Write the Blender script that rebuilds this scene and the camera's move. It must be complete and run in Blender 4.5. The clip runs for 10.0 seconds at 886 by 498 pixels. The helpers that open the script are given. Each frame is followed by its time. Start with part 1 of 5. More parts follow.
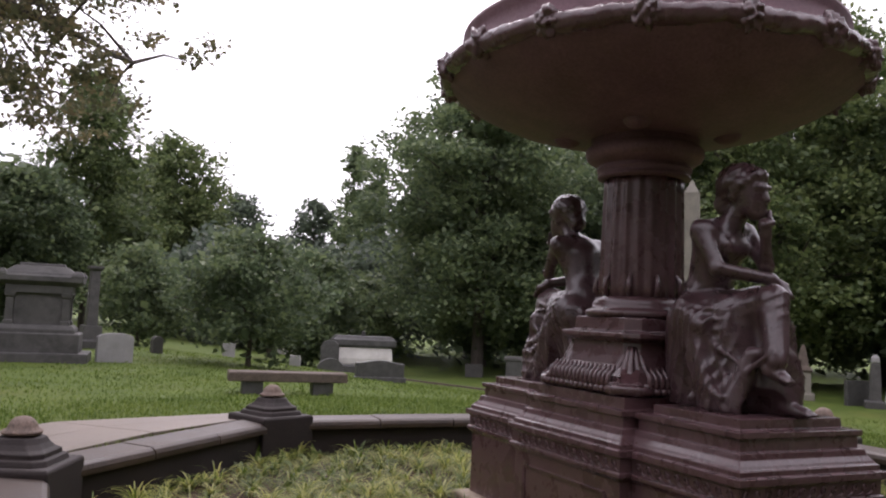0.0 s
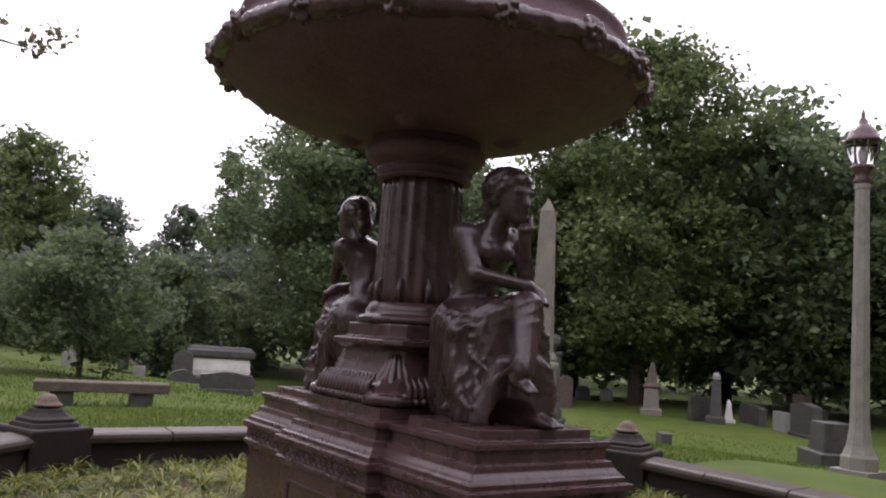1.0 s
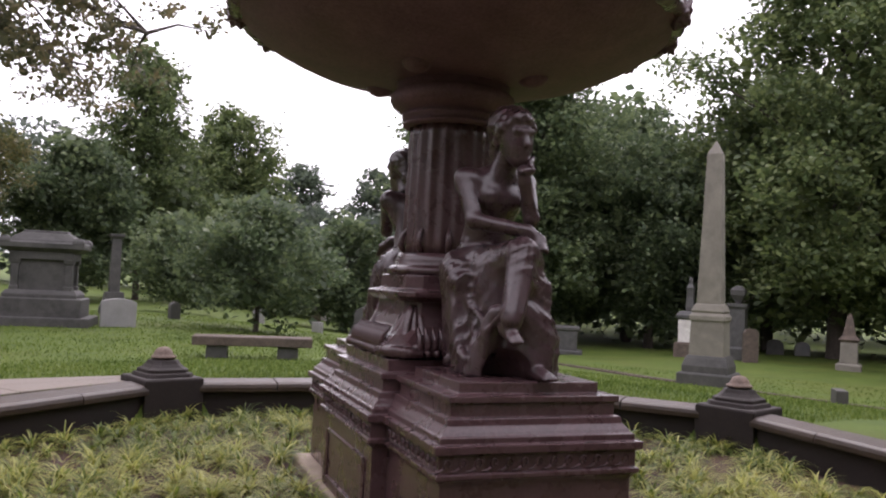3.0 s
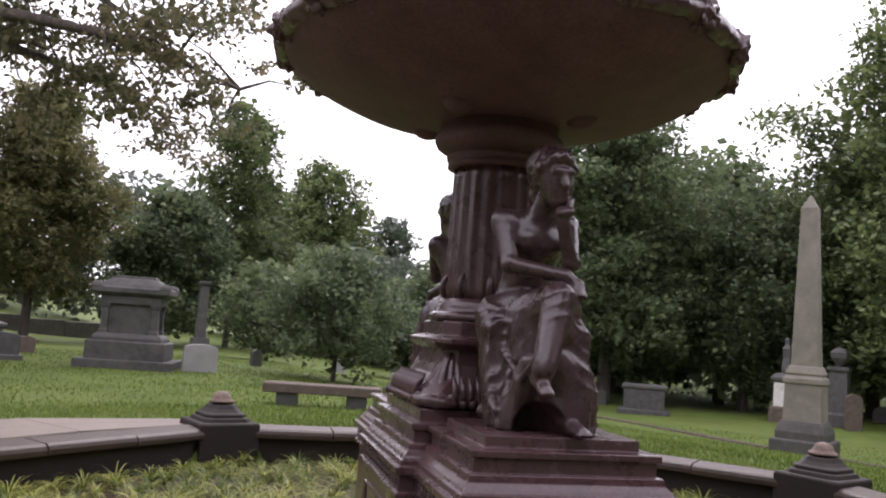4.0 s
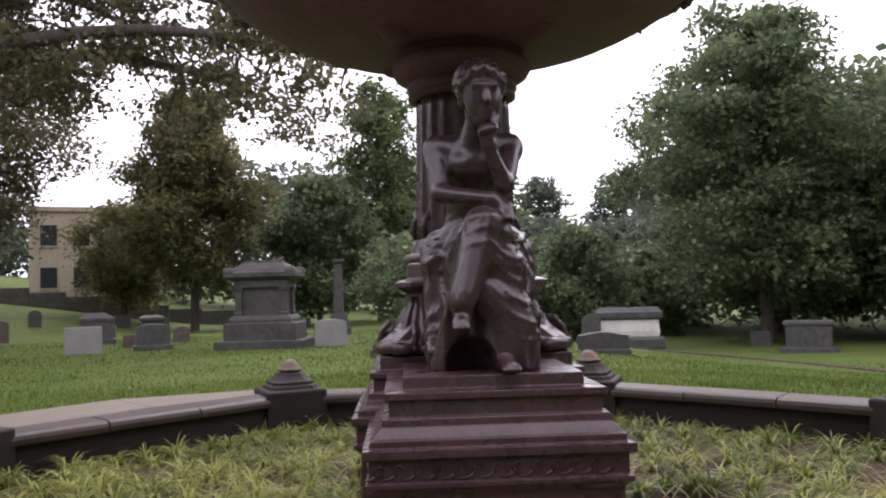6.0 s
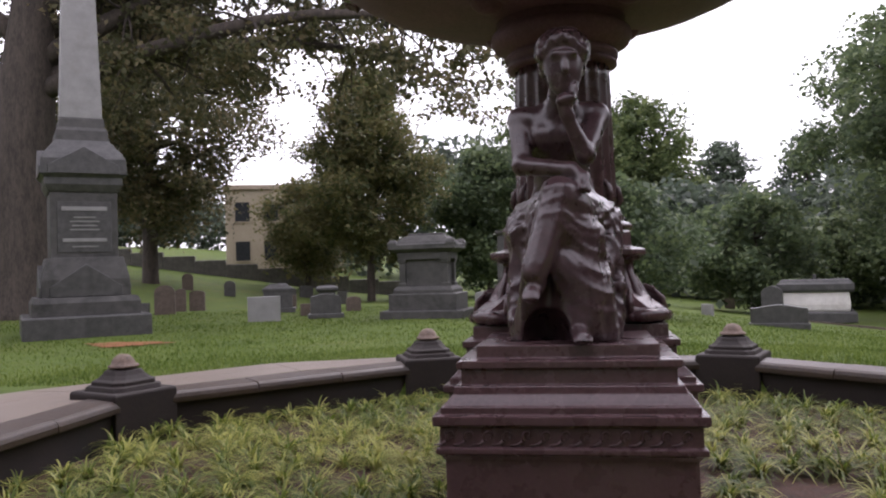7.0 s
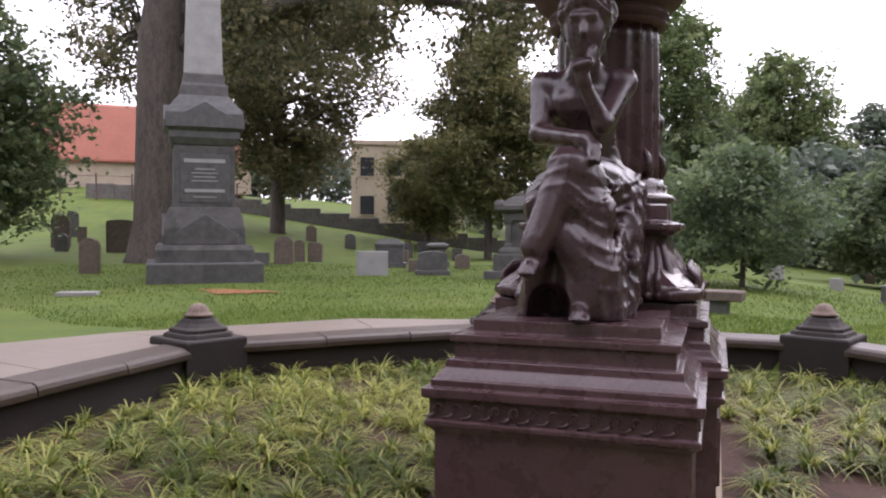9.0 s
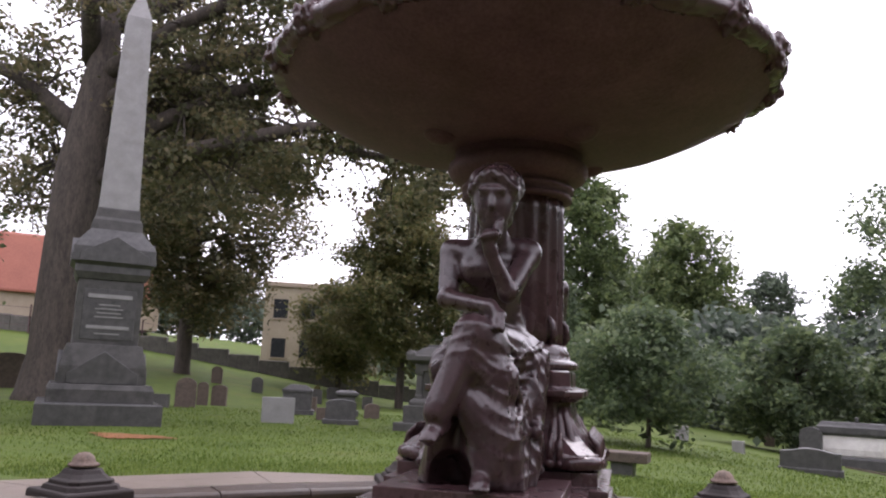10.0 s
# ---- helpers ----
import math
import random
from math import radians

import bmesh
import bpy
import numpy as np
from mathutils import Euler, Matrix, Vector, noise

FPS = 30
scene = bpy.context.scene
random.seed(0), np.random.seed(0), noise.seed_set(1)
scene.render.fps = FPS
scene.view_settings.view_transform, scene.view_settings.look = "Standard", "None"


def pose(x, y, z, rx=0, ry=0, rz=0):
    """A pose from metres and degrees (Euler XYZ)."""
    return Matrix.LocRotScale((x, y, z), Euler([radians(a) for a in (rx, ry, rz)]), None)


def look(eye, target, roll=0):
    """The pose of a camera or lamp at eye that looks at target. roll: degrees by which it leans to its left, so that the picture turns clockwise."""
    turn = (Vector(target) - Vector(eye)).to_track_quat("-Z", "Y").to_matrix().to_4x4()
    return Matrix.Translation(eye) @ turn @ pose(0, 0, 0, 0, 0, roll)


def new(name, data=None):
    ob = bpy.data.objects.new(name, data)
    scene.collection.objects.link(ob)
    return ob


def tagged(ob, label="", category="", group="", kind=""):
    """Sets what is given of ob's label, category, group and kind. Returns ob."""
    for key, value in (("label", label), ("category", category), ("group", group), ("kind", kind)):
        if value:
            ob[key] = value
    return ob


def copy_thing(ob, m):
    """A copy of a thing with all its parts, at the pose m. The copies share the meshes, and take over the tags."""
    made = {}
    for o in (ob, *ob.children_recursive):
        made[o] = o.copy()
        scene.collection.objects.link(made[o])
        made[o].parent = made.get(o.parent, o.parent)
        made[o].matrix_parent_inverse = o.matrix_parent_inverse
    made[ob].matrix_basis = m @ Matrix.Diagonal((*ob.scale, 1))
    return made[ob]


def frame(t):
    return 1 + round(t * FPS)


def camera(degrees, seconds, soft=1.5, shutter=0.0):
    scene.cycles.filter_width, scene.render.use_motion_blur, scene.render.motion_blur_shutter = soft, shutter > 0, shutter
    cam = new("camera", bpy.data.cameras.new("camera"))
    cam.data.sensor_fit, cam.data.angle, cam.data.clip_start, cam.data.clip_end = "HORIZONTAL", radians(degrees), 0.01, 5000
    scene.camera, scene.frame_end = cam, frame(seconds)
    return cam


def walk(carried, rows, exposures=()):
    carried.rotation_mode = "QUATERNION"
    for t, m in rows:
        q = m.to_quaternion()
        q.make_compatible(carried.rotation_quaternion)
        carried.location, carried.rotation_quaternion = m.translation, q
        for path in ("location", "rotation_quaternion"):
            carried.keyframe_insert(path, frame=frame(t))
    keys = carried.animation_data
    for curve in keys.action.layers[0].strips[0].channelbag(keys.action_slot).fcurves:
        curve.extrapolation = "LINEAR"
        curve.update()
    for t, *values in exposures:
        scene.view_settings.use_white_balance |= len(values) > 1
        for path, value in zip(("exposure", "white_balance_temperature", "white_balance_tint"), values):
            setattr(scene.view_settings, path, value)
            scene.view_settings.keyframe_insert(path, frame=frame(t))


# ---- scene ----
cam = camera(57.2, 10.0, soft=2.1)
PATH = [
    (0, (-4.077, -4.934, 1.663), (-3.21, -3.139, 1.824), 2.7),
    (0.5, (-3.575, -4.988, 1.588), (-2.75, -3.176, 1.775), 0.4),
    (1, (-3.205, -5.053, 1.647), (-2.091, -3.405, 1.859), 3.8),
    (1.5, (-2.939, -5.241, 1.66), (-1.992, -3.491, 1.857), 4.2),
    (2, (-2.618, -5.297, 1.618), (-1.701, -3.528, 1.795), 1.5),
    (2.5, (-2.239, -5.293, 1.646), (-1.252, -3.567, 1.86), 1.2),
    (3, (-2.075, -5.45, 1.678), (-1.37, -3.58, 1.755), 2.7),
    (3.2, (-2.013, -5.466, 1.679), (-1.374, -3.574, 1.795), 2.5),
    (4.3, (-1.558, -5.292, 1.633), (-1.139, -3.346, 1.825), 3.0),
    (4.5, (-1.446, -5.259, 1.628), (-1.09, -3.299, 1.803), 1.2),
    (5, (-1.074, -5.226, 1.63), (-0.862, -3.243, 1.781), -0.3),
    (5.2, (-0.97, -5.226, 1.64), (-0.793, -3.237, 1.755), -1.9),
    (6.3, (-0.228, -5.238, 1.522), (-0.22, -3.24, 1.608), -0.3),
    (6.5, (-0.131, -5.289, 1.528), (-0.31, -3.297, 1.565), 0.2),
    (7, (0.075, -5.279, 1.528), (-0.256, -3.307, 1.569), -1.7),
    (7.5, (0.273, -5.104, 1.521), (-0.029, -3.127, 1.541), 2.3),
    (8, (0.488, -5.037, 1.526), (0.099, -3.076, 1.586), 1.1),
    (8.5, (0.623, -5.032, 1.53), (-0.074, -3.16, 1.432), 0.2),
    (9, (0.642, -5.06, 1.578), (0.007, -3.165, 1.519), 0.4),
    (9.5, (0.672, -5.122, 1.639), (0.168, -3.191, 1.772), 1.1),
    (10, (0.688, -5.09, 1.653), (0.249, -3.163, 1.958), 2.7),
]
EXPOSURES = [(t, stops, kelvin, 25) for t, stops, kelvin in ((0.0, 0.14, 6400), (0.6, 0.06, 6400), (1.2, 0.08, 6400), (2.0, 0.38, 6450), (3.0, 0.34, 6400), (4.8, 0.52, 6350), (6.3, 0.26, 6300), (7.5, 0.22, 6250), (8.4, 0.54, 6250), (9.2, 0.66, 6250), (9.8, 0.44, 6250), (10.0, 0.42, 6250))]
walk(cam, [(t, look(eye, target, roll)) for t, eye, target, roll in PATH], EXPOSURES)

# ---- light: bright overcast sky, a soft high sun behind the clouds ----
scene.view_settings.exposure = 0.0
world = bpy.data.worlds.new("overcast")
scene.world = world
world.use_nodes = True
wn, wl = world.node_tree.nodes, world.node_tree.links
bg = wn["Background"]
sky = wn.new("ShaderNodeTexSky")
sky.sky_type, sky.sun_disc = "NISHITA", False
sky.sun_elevation, sky.sun_rotation = radians(48), radians(20)
sky.dust_density, sky.air_density = 4.0, 1.0
grey = wn.new("ShaderNodeHueSaturation")
grey.inputs["Saturation"].default_value = 0.12
cloud = wn.new("ShaderNodeTexNoise")
cloud.inputs["Scale"].default_value, cloud.inputs["Detail"].default_value = 2.2, 5
veil = wn.new("ShaderNodeMapRange")
veil.inputs["From Min"].default_value, veil.inputs["From Max"].default_value = 0.35, 0.7
veil.inputs["To Min"].default_value, veil.inputs["To Max"].default_value = 0.85, 1.1
even = wn.new("ShaderNodeMix")
even.data_type = "RGBA"
even.inputs[0].default_value = 0.75
even.inputs[7].default_value = (9.2, 9.3, 9.6, 1)
wmul = wn.new("ShaderNodeVectorMath")
wmul.operation = "MULTIPLY"
wl.new(sky.outputs["Color"], grey.inputs["Color"])
wl.new(grey.outputs["Color"], even.inputs[6])
wl.new(cloud.outputs["Fac"], veil.inputs["Value"])
wl.new(even.outputs[2], wmul.inputs[0])
wl.new(veil.outputs["Result"], wmul.inputs[1])
wl.new(wmul.outputs["Vector"], bg.inputs["Color"])
bg.inputs["Strength"].default_value = 0.2
sun = new("sun", bpy.data.lights.new("sun", "SUN"))
sun.data.energy, sun.data.angle, sun.data.color = 0.7, radians(25), (1.0, 0.97, 0.92)
sun.matrix_world = look((10, 25, 40), (0, 0, 0))


# ---- materials ----
def material(name, low, high, rough=0.8, metal=0.0, scale=6.0, bump=0.15, fine=60.0, stain=None, amount=0.5, island=0.0, spec=0.5, stretch=(1, 1, 1), coat=0.0):
    """Two scales of mottling between two colours, an optional third colour in patches, and a fine relief."""
    m = bpy.data.materials.new(name)
    m.use_nodes = True
    n, l = m.node_tree.nodes, m.node_tree.links
    p = n["Principled BSDF"]
    co = n.new("ShaderNodeTexCoord")
    mp = n.new("ShaderNodeMapping")
    mp.inputs["Scale"].default_value = stretch
    l.new(co.outputs["Object"], mp.inputs["Vector"])
    def tex(sc, det=6.0, ro=0.6):
        t = n.new("ShaderNodeTexNoise")
        t.inputs["Scale"].default_value, t.inputs["Detail"].default_value, t.inputs["Roughness"].default_value = sc, det, ro
        l.new(mp.outputs["Vector"], t.inputs["Vector"])
        return t
    big, small = tex(scale), tex(fine, 4)
    add = n.new("ShaderNodeMath")
    add.operation = "MULTIPLY_ADD"
    add.inputs[1].default_value = 0.5
    l.new(small.outputs["Fac"], add.inputs[0])
    half = n.new("ShaderNodeMath")
    half.operation = "MULTIPLY"
    half.inputs[1].default_value = 0.5
    l.new(big.outputs["Fac"], half.inputs[0])
    l.new(half.outputs[0], add.inputs[2])
    last = add
    if island:
        geo = n.new("ShaderNodeNewGeometry")
        oi = n.new("ShaderNodeObjectInfo")
        mix = n.new("ShaderNodeMath")
        mix.operation = "MULTIPLY_ADD"
        mix.inputs[1].default_value = island
        l.new(geo.outputs["Random Per Island"], mix.inputs[0])
        l.new(add.outputs[0], mix.inputs[2])
        mix2 = n.new("ShaderNodeMath")
        mix2.operation = "MULTIPLY_ADD"
        mix2.inputs[1].default_value = island * 0.35
        l.new(oi.outputs["Random"], mix2.inputs[0])
        l.new(mix.outputs[0], mix2.inputs[2])
        last = mix2
    ramp = n.new("ShaderNodeValToRGB")
    e = ramp.color_ramp.elements
    e[0].position, e[0].color = 0.36, (*low, 1)
    e[1].position, e[1].color = 0.64 + island * 0.9, (*high, 1)
    l.new(last.outputs[0], ramp.inputs["Fac"])
    out = ramp.outputs["Color"]
    if stain:
        st = tex(scale * 0.45, 8, 0.7)
        sr = n.new("ShaderNodeMapRange")
        sr.inputs["From Min"].default_value, sr.inputs["From Max"].default_value = 0.5, 0.68
        sr.inputs["To Max"].default_value = amount
        l.new(st.outputs["Fac"], sr.inputs["Value"])
        mx = n.new("ShaderNodeMix")
        mx.data_type = "RGBA"
        mx.inputs[7].default_value = (*stain, 1)
        l.new(sr.outputs["Result"], mx.inputs[0])
        l.new(out, mx.inputs[6])
        out = mx.outputs[2]
    l.new(out, p.inputs["Base Color"])
    rr = n.new("ShaderNodeMapRange")
    rr.inputs["To Min"].default_value, rr.inputs["To Max"].default_value = max(0.05, rough - 0.14), min(1.0, rough + 0.12)
    l.new(big.outputs["Fac"], rr.inputs["Value"])
    l.new(rr.outputs["Result"], p.inputs["Roughness"])
    p.inputs["Metallic"].default_value = metal
    p.inputs["Specular IOR Level"].default_value = spec
    p.inputs["Coat Weight"].default_value, p.inputs["Coat Roughness"].default_value = coat, 0.18
    if bump:
        b = n.new("ShaderNodeBump")
        b.inputs["Strength"].default_value, b.inputs["Distance"].default_value = bump, 0.02
        l.new(add.outputs[0], b.inputs["Height"])
        l.new(b.outputs["Normal"], p.inputs["Normal"])
    return m


def leaf_material(name, dark, mid, light, rough=0.5):
    m = bpy.data.materials.new(name)
    m.use_nodes = True
    n, l = m.node_tree.nodes, m.node_tree.links
    p = n["Principled BSDF"]
    geo = n.new("ShaderNodeNewGeometry")
    oi = n.new("ShaderNodeObjectInfo")
    co = n.new("ShaderNodeTexCoord")
    no = n.new("ShaderNodeTexNoise")
    no.inputs["Scale"].default_value, no.inputs["Detail"].default_value = 0.55, 3
    l.new(co.outputs["Object"], no.inputs["Vector"])
    a = n.new("ShaderNodeMath")
    a.operation = "MULTIPLY_ADD"
    a.inputs[1].default_value = 0.5
    l.new(geo.outputs["Random Per Island"], a.inputs[0])
    l.new(no.outputs["Fac"], a.inputs[2])
    b = n.new("ShaderNodeMath")
    b.operation = "MULTIPLY_ADD"
    b.inputs[1].default_value = 0.2
    l.new(oi.outputs["Random"], b.inputs[0])
    l.new(a.outputs[0], b.inputs[2])
    ramp = n.new("ShaderNodeValToRGB")
    e = ramp.color_ramp.elements
    e[0].position, e[0].color = 0.45, (*dark, 1)
    e[1].position, e[1].color = 1.1, (*light, 1)
    k = e.new(0.78)
    k.color = (*mid, 1)
    l.new(b.outputs[0], ramp.inputs["Fac"])
    l.new(ramp.outputs["Color"], p.inputs["Base Color"])
    p.inputs["Roughness"].default_value = rough
    p.inputs["Specular IOR Level"].default_value = 0.35
    tr = n.new("ShaderNodeBsdfTranslucent")
    l.new(ramp.outputs["Color"], tr.inputs["Color"])
    mx = n.new("ShaderNodeMixShader")
    mx.inputs[0].default_value = 0.5
    l.new(p.outputs[0], mx.inputs[1])
    l.new(tr.outputs[0], mx.inputs[2])
    l.new(mx.outputs[0], n["Material Output"].inputs["Surface"])
    return m


IRON = material("brown_cast_iron", (0.0626, 0.0293, 0.0322), (0.12, 0.0629, 0.0676), rough=0.29, scale=5, bump=0.1, fine=45, stain=(0.107, 0.0629, 0.0645), amount=0.5, spec=0.5, coat=0.3)
BRONZE = material("brown_bronze", (0.045, 0.0224, 0.0254), (0.0875, 0.0489, 0.0538), rough=0.3, metal=0.0, scale=8, bump=0.07, fine=50, stain=(0.0978, 0.0616, 0.0645), amount=0.5, spec=0.55, coat=0.3)
KERB = material("dark_sandstone", (0.014, 0.009, 0.008), (0.034, 0.023, 0.02), rough=0.75, scale=4, bump=0.3, fine=70, stain=(0.016, 0.014, 0.012), amount=0.8)
COPING = material("coping_stone", (0.0295, 0.0181, 0.012), (0.0703, 0.045, 0.03), rough=0.5, scale=3, bump=0.3, fine=60, stain=(0.0352, 0.0246, 0.0181), amount=0.75)
FINIAL = material("worn_finial_stone", (0.0978, 0.0736, 0.0598), (0.287, 0.201, 0.161), rough=0.8, scale=9, bump=0.35, fine=70, stain=(0.0575, 0.046, 0.0403), amount=0.8)
FOOTING = material("tan_footing_stone", (0.22, 0.17, 0.12), (0.4, 0.32, 0.24), rough=0.8, scale=5, bump=0.3)
CONCRETE = material("concrete_path", (0.141, 0.111, 0.0889), (0.223, 0.18, 0.146), rough=0.5, scale=1.6, bump=0.2, fine=90, stain=(0.12, 0.097, 0.0767), amount=0.6, island=0.05)
MULCH = material("mulch", (0.0255, 0.012, 0.00716), (0.0987, 0.043, 0.0269), rough=0.9, scale=14, bump=1.0, fine=90)
GRASS = material("lawn", (0.0496, 0.0859, 0.0131), (0.119, 0.162, 0.0328), rough=0.85, scale=0.8, bump=0.9, fine=45, stain=(0.134, 0.121, 0.0328), amount=0.4, spec=0.2)
BLADE = leaf_material("grass_blade", (0.0487, 0.0849, 0.0121), (0.0921, 0.146, 0.0241), (0.168, 0.223, 0.05), 0.75)
LILY = leaf_material("lily_turf_blade", (0.0471, 0.0778, 0.0108), (0.141, 0.194, 0.0297), (0.471, 0.469, 0.14), 0.42)
DRY = leaf_material("dry_blade", (0.12, 0.09, 0.03), (0.22, 0.17, 0.06), (0.34, 0.28, 0.12), 0.7)
GRANITE = material("grey_granite", (0.0425, 0.0404, 0.0382), (0.102, 0.0969, 0.0909), rough=0.7, scale=3, bump=0.2, fine=80, stain=(0.0255, 0.0247, 0.0229), amount=0.85)
PALE = material("pale_granite", (0.2, 0.195, 0.19), (0.32, 0.31, 0.305), rough=0.65, scale=3, bump=0.15, fine=90, stain=(0.2, 0.19, 0.175), amount=0.6)
DARKSTONE = material("dark_granite", (0.035, 0.034, 0.034), (0.1, 0.096, 0.093), rough=0.5, scale=5, bump=0.2, fine=80)
BROWNSTONE = material("brown_stone", (0.06, 0.045, 0.036), (0.16, 0.12, 0.095), rough=0.85, scale=6, bump=0.4, fine=60, stain=(0.04, 0.036, 0.03), amount=0.7)
MARBLE = material("weathered_marble", (0.55, 0.52, 0.49), (0.8, 0.77, 0.73), rough=0.6, scale=3, bump=0.15, stain=(0.3, 0.27, 0.22), amount=0.5)
OBSTONE = material("obelisk_limestone", (0.15, 0.135, 0.11), (0.25, 0.23, 0.19), rough=0.8, scale=2.5, bump=0.25, fine=60, stain=(0.13, 0.12, 0.1), amount=0.7)
BARK = material("bark", (0.03, 0.024, 0.02), (0.1, 0.08, 0.066), rough=0.95, scale=5, bump=1.0, fine=22, stretch=(1, 1, 0.25))
ROOF = material("red_roof", (0.26, 0.085, 0.055), (0.34, 0.12, 0.08), rough=0.7, scale=0.6, bump=0.15, fine=8)
TANWALL = material("tan_brick", (0.32, 0.25, 0.19), (0.44, 0.36, 0.28), rough=0.9, scale=1, bump=0.3, fine=14)
CREAM = material("cream_render", (0.336, 0.28, 0.2), (0.44, 0.376, 0.28), rough=0.9, scale=0.7, bump=0.15, fine=8, stain=(0.304, 0.248, 0.184), amount=0.5)
GLASSY = material("dark_window", (0.02, 0.022, 0.025), (0.04, 0.042, 0.046), rough=0.15, bump=0)
POST = material("lamp_post_concrete", (0.2, 0.19, 0.165), (0.33, 0.31, 0.275), rough=0.85, scale=5, bump=0.25, fine=90, stain=(0.13, 0.125, 0.105), amount=0.6)
LAMPIRON = material("brown_cast_iron", (0.0626, 0.0293, 0.0322), (0.12, 0.0629, 0.0676), rough=0.29, scale=5, bump=0.1, fine=45, stain=(0.107, 0.0629, 0.0645), amount=0.5, spec=0.5, coat=0.3)
DULL = material("dull_cast_iron", (0.112, 0.0556, 0.0689), (0.204, 0.112, 0.133), rough=0.58, scale=4, bump=0.12, fine=45, stain=(0.112, 0.06, 0.0623), amount=0.6, spec=0.3)
CLAY = material("bare_clay", (0.156, 0.063, 0.0191), (0.281, 0.119, 0.0409), rough=0.95, scale=6, bump=0.8)
WALLSTONE = material("wall_stone", (0.07, 0.065, 0.06), (0.18, 0.165, 0.15), rough=0.9, scale=3, bump=0.5, fine=20)
GLASS = bpy.data.materials.new("lantern_glass")
GLASS.use_nodes = True
gp = GLASS.node_tree.nodes["Principled BSDF"]
gp.inputs["Transmission Weight"].default_value, gp.inputs["Roughness"].default_value, gp.inputs["IOR"].default_value = 1.0, 0.12, 1.2
LEAF_OAK = leaf_material("oak_leaves", (0.06, 0.066, 0.036), (0.118, 0.122, 0.06), (0.2, 0.165, 0.088))
LEAF_GREEN = leaf_material("green_leaves", (0.0586, 0.0836, 0.0359), (0.101, 0.141, 0.0567), (0.181, 0.223, 0.0847))
LEAF_DEEP = leaf_material("deep_green_leaves", (0.0642, 0.0916, 0.0523), (0.107, 0.148, 0.0772), (0.185, 0.235, 0.11))
LEAF_OLIVE = leaf_material("olive_leaves", (0.0598, 0.0762, 0.0326), (0.114, 0.133, 0.0544), (0.218, 0.201, 0.0867))
LEAF_LIGHT = leaf_material("light_leaves", (0.0768, 0.118, 0.0435), (0.134, 0.192, 0.0666), (0.243, 0.307, 0.109))
# greyer, flatter greens: distance haze is put into the far leaf colour
LEAF_HAZED = leaf_material("hazed_far_leaves", (0.0699, 0.0902, 0.0699), (0.102, 0.133, 0.0959), (0.145, 0.181, 0.121))


# ---- building blocks ----
def mesh_from(name, verts, faces, mat, smooth=False):
    me = bpy.data.meshes.new(name)
    me.from_pydata(verts, [], faces)
    me.materials.append(mat)
    if smooth:
        me.polygons.foreach_set("use_smooth", [True] * len(me.polygons))
    me.update()
    return me


def place(ob, parent):
    if parent is not None:
        ob.parent = parent
    return ob


def part_mesh(name, me, parent=None, at=None, label=""):
    ob = place(new(name, me), parent)
    if at is not None:
        ob.matrix_basis = at
    return tagged(ob, label)


def part(name, bm, mat, parent=None, label="", smooth=False):
    bmesh.ops.recalc_face_normals(bm, faces=bm.faces)
    me = bpy.data.meshes.new(name)
    bm.to_mesh(me)
    bm.free()
    me.materials.append(mat)
    if smooth:
        me.polygons.foreach_set("use_smooth", [True] * len(me.polygons))
    return tagged(place(new(name, me), parent), label)


def thing(name, label, category, at=None, group="", kind=""):
    ob = new(name)
    ob.empty_display_size = 0.2
    if at is not None:
        ob.matrix_basis = at
    return tagged(ob, label, category, group, kind)


def rounded(ob, width=0.006, segments=2):
    b = ob.modifiers.new("edges", "BEVEL")
    b.width, b.segments, b.limit_method, b.angle_limit = width, segments, "ANGLE", radians(28)
    return ob


def moulded(hx, hy, profile, cx=0.0, cy=0.0, bm=None, chamfer=0.0):
    """A stack of rectangular (or chamfered) rings: profile rows are (inset, z). Closed at both ends."""
    bm = bm or bmesh.new()
    rings = []
    for inset, z in profile:
        a, b = hx - inset, hy - inset
        if chamfer:
            c = min(chamfer, a * 0.7, b * 0.7)
            pts = [(a, -b + c), (a, b - c), (a - c, b), (-a + c, b), (-a, b - c), (-a, -b + c), (-a + c, -b), (a - c, -b)]
        else:
            pts = [(a, -b), (a, b), (-a, b), (-a, -b)]
        rings.append([bm.verts.new((cx + x, cy + y, z)) for x, y in pts])
    n = len(rings[0])
    for lo, hi in zip(rings, rings[1:]):
        for i in range(n):
            bm.faces.new((lo[i], lo[(i + 1) % n], hi[(i + 1) % n], hi[i]))
    bm.faces.new(list(reversed(rings[0])))
    bm.faces.new(rings[-1])
    return bm


def lathe(profile, steps=64, wobble=None, cx=0.0, cy=0.0, cap=True):
    """Turned shape; profile rows are (radius, z); wobble(angle, k) scales the radius at row k."""
    verts, faces = [], []
    for k, (r, z) in enumerate(profile):
        for i in range(steps):
            a = 2 * math.pi * i / steps
            q = r * (wobble(a, k) if wobble else 1.0)
            verts.append((cx + q * math.cos(a), cy + q * math.sin(a), z))
    for k in range(len(profile) - 1):
        for i in range(steps):
            j = (i + 1) % steps
            faces.append((k * steps + i, k * steps + j, (k + 1) * steps + j, (k + 1) * steps + i))
    if cap:
        faces.append(tuple(reversed(range(steps))))
        faces.append(tuple(range((len(profile) - 1) * steps, len(profile) * steps)))
    return verts, faces


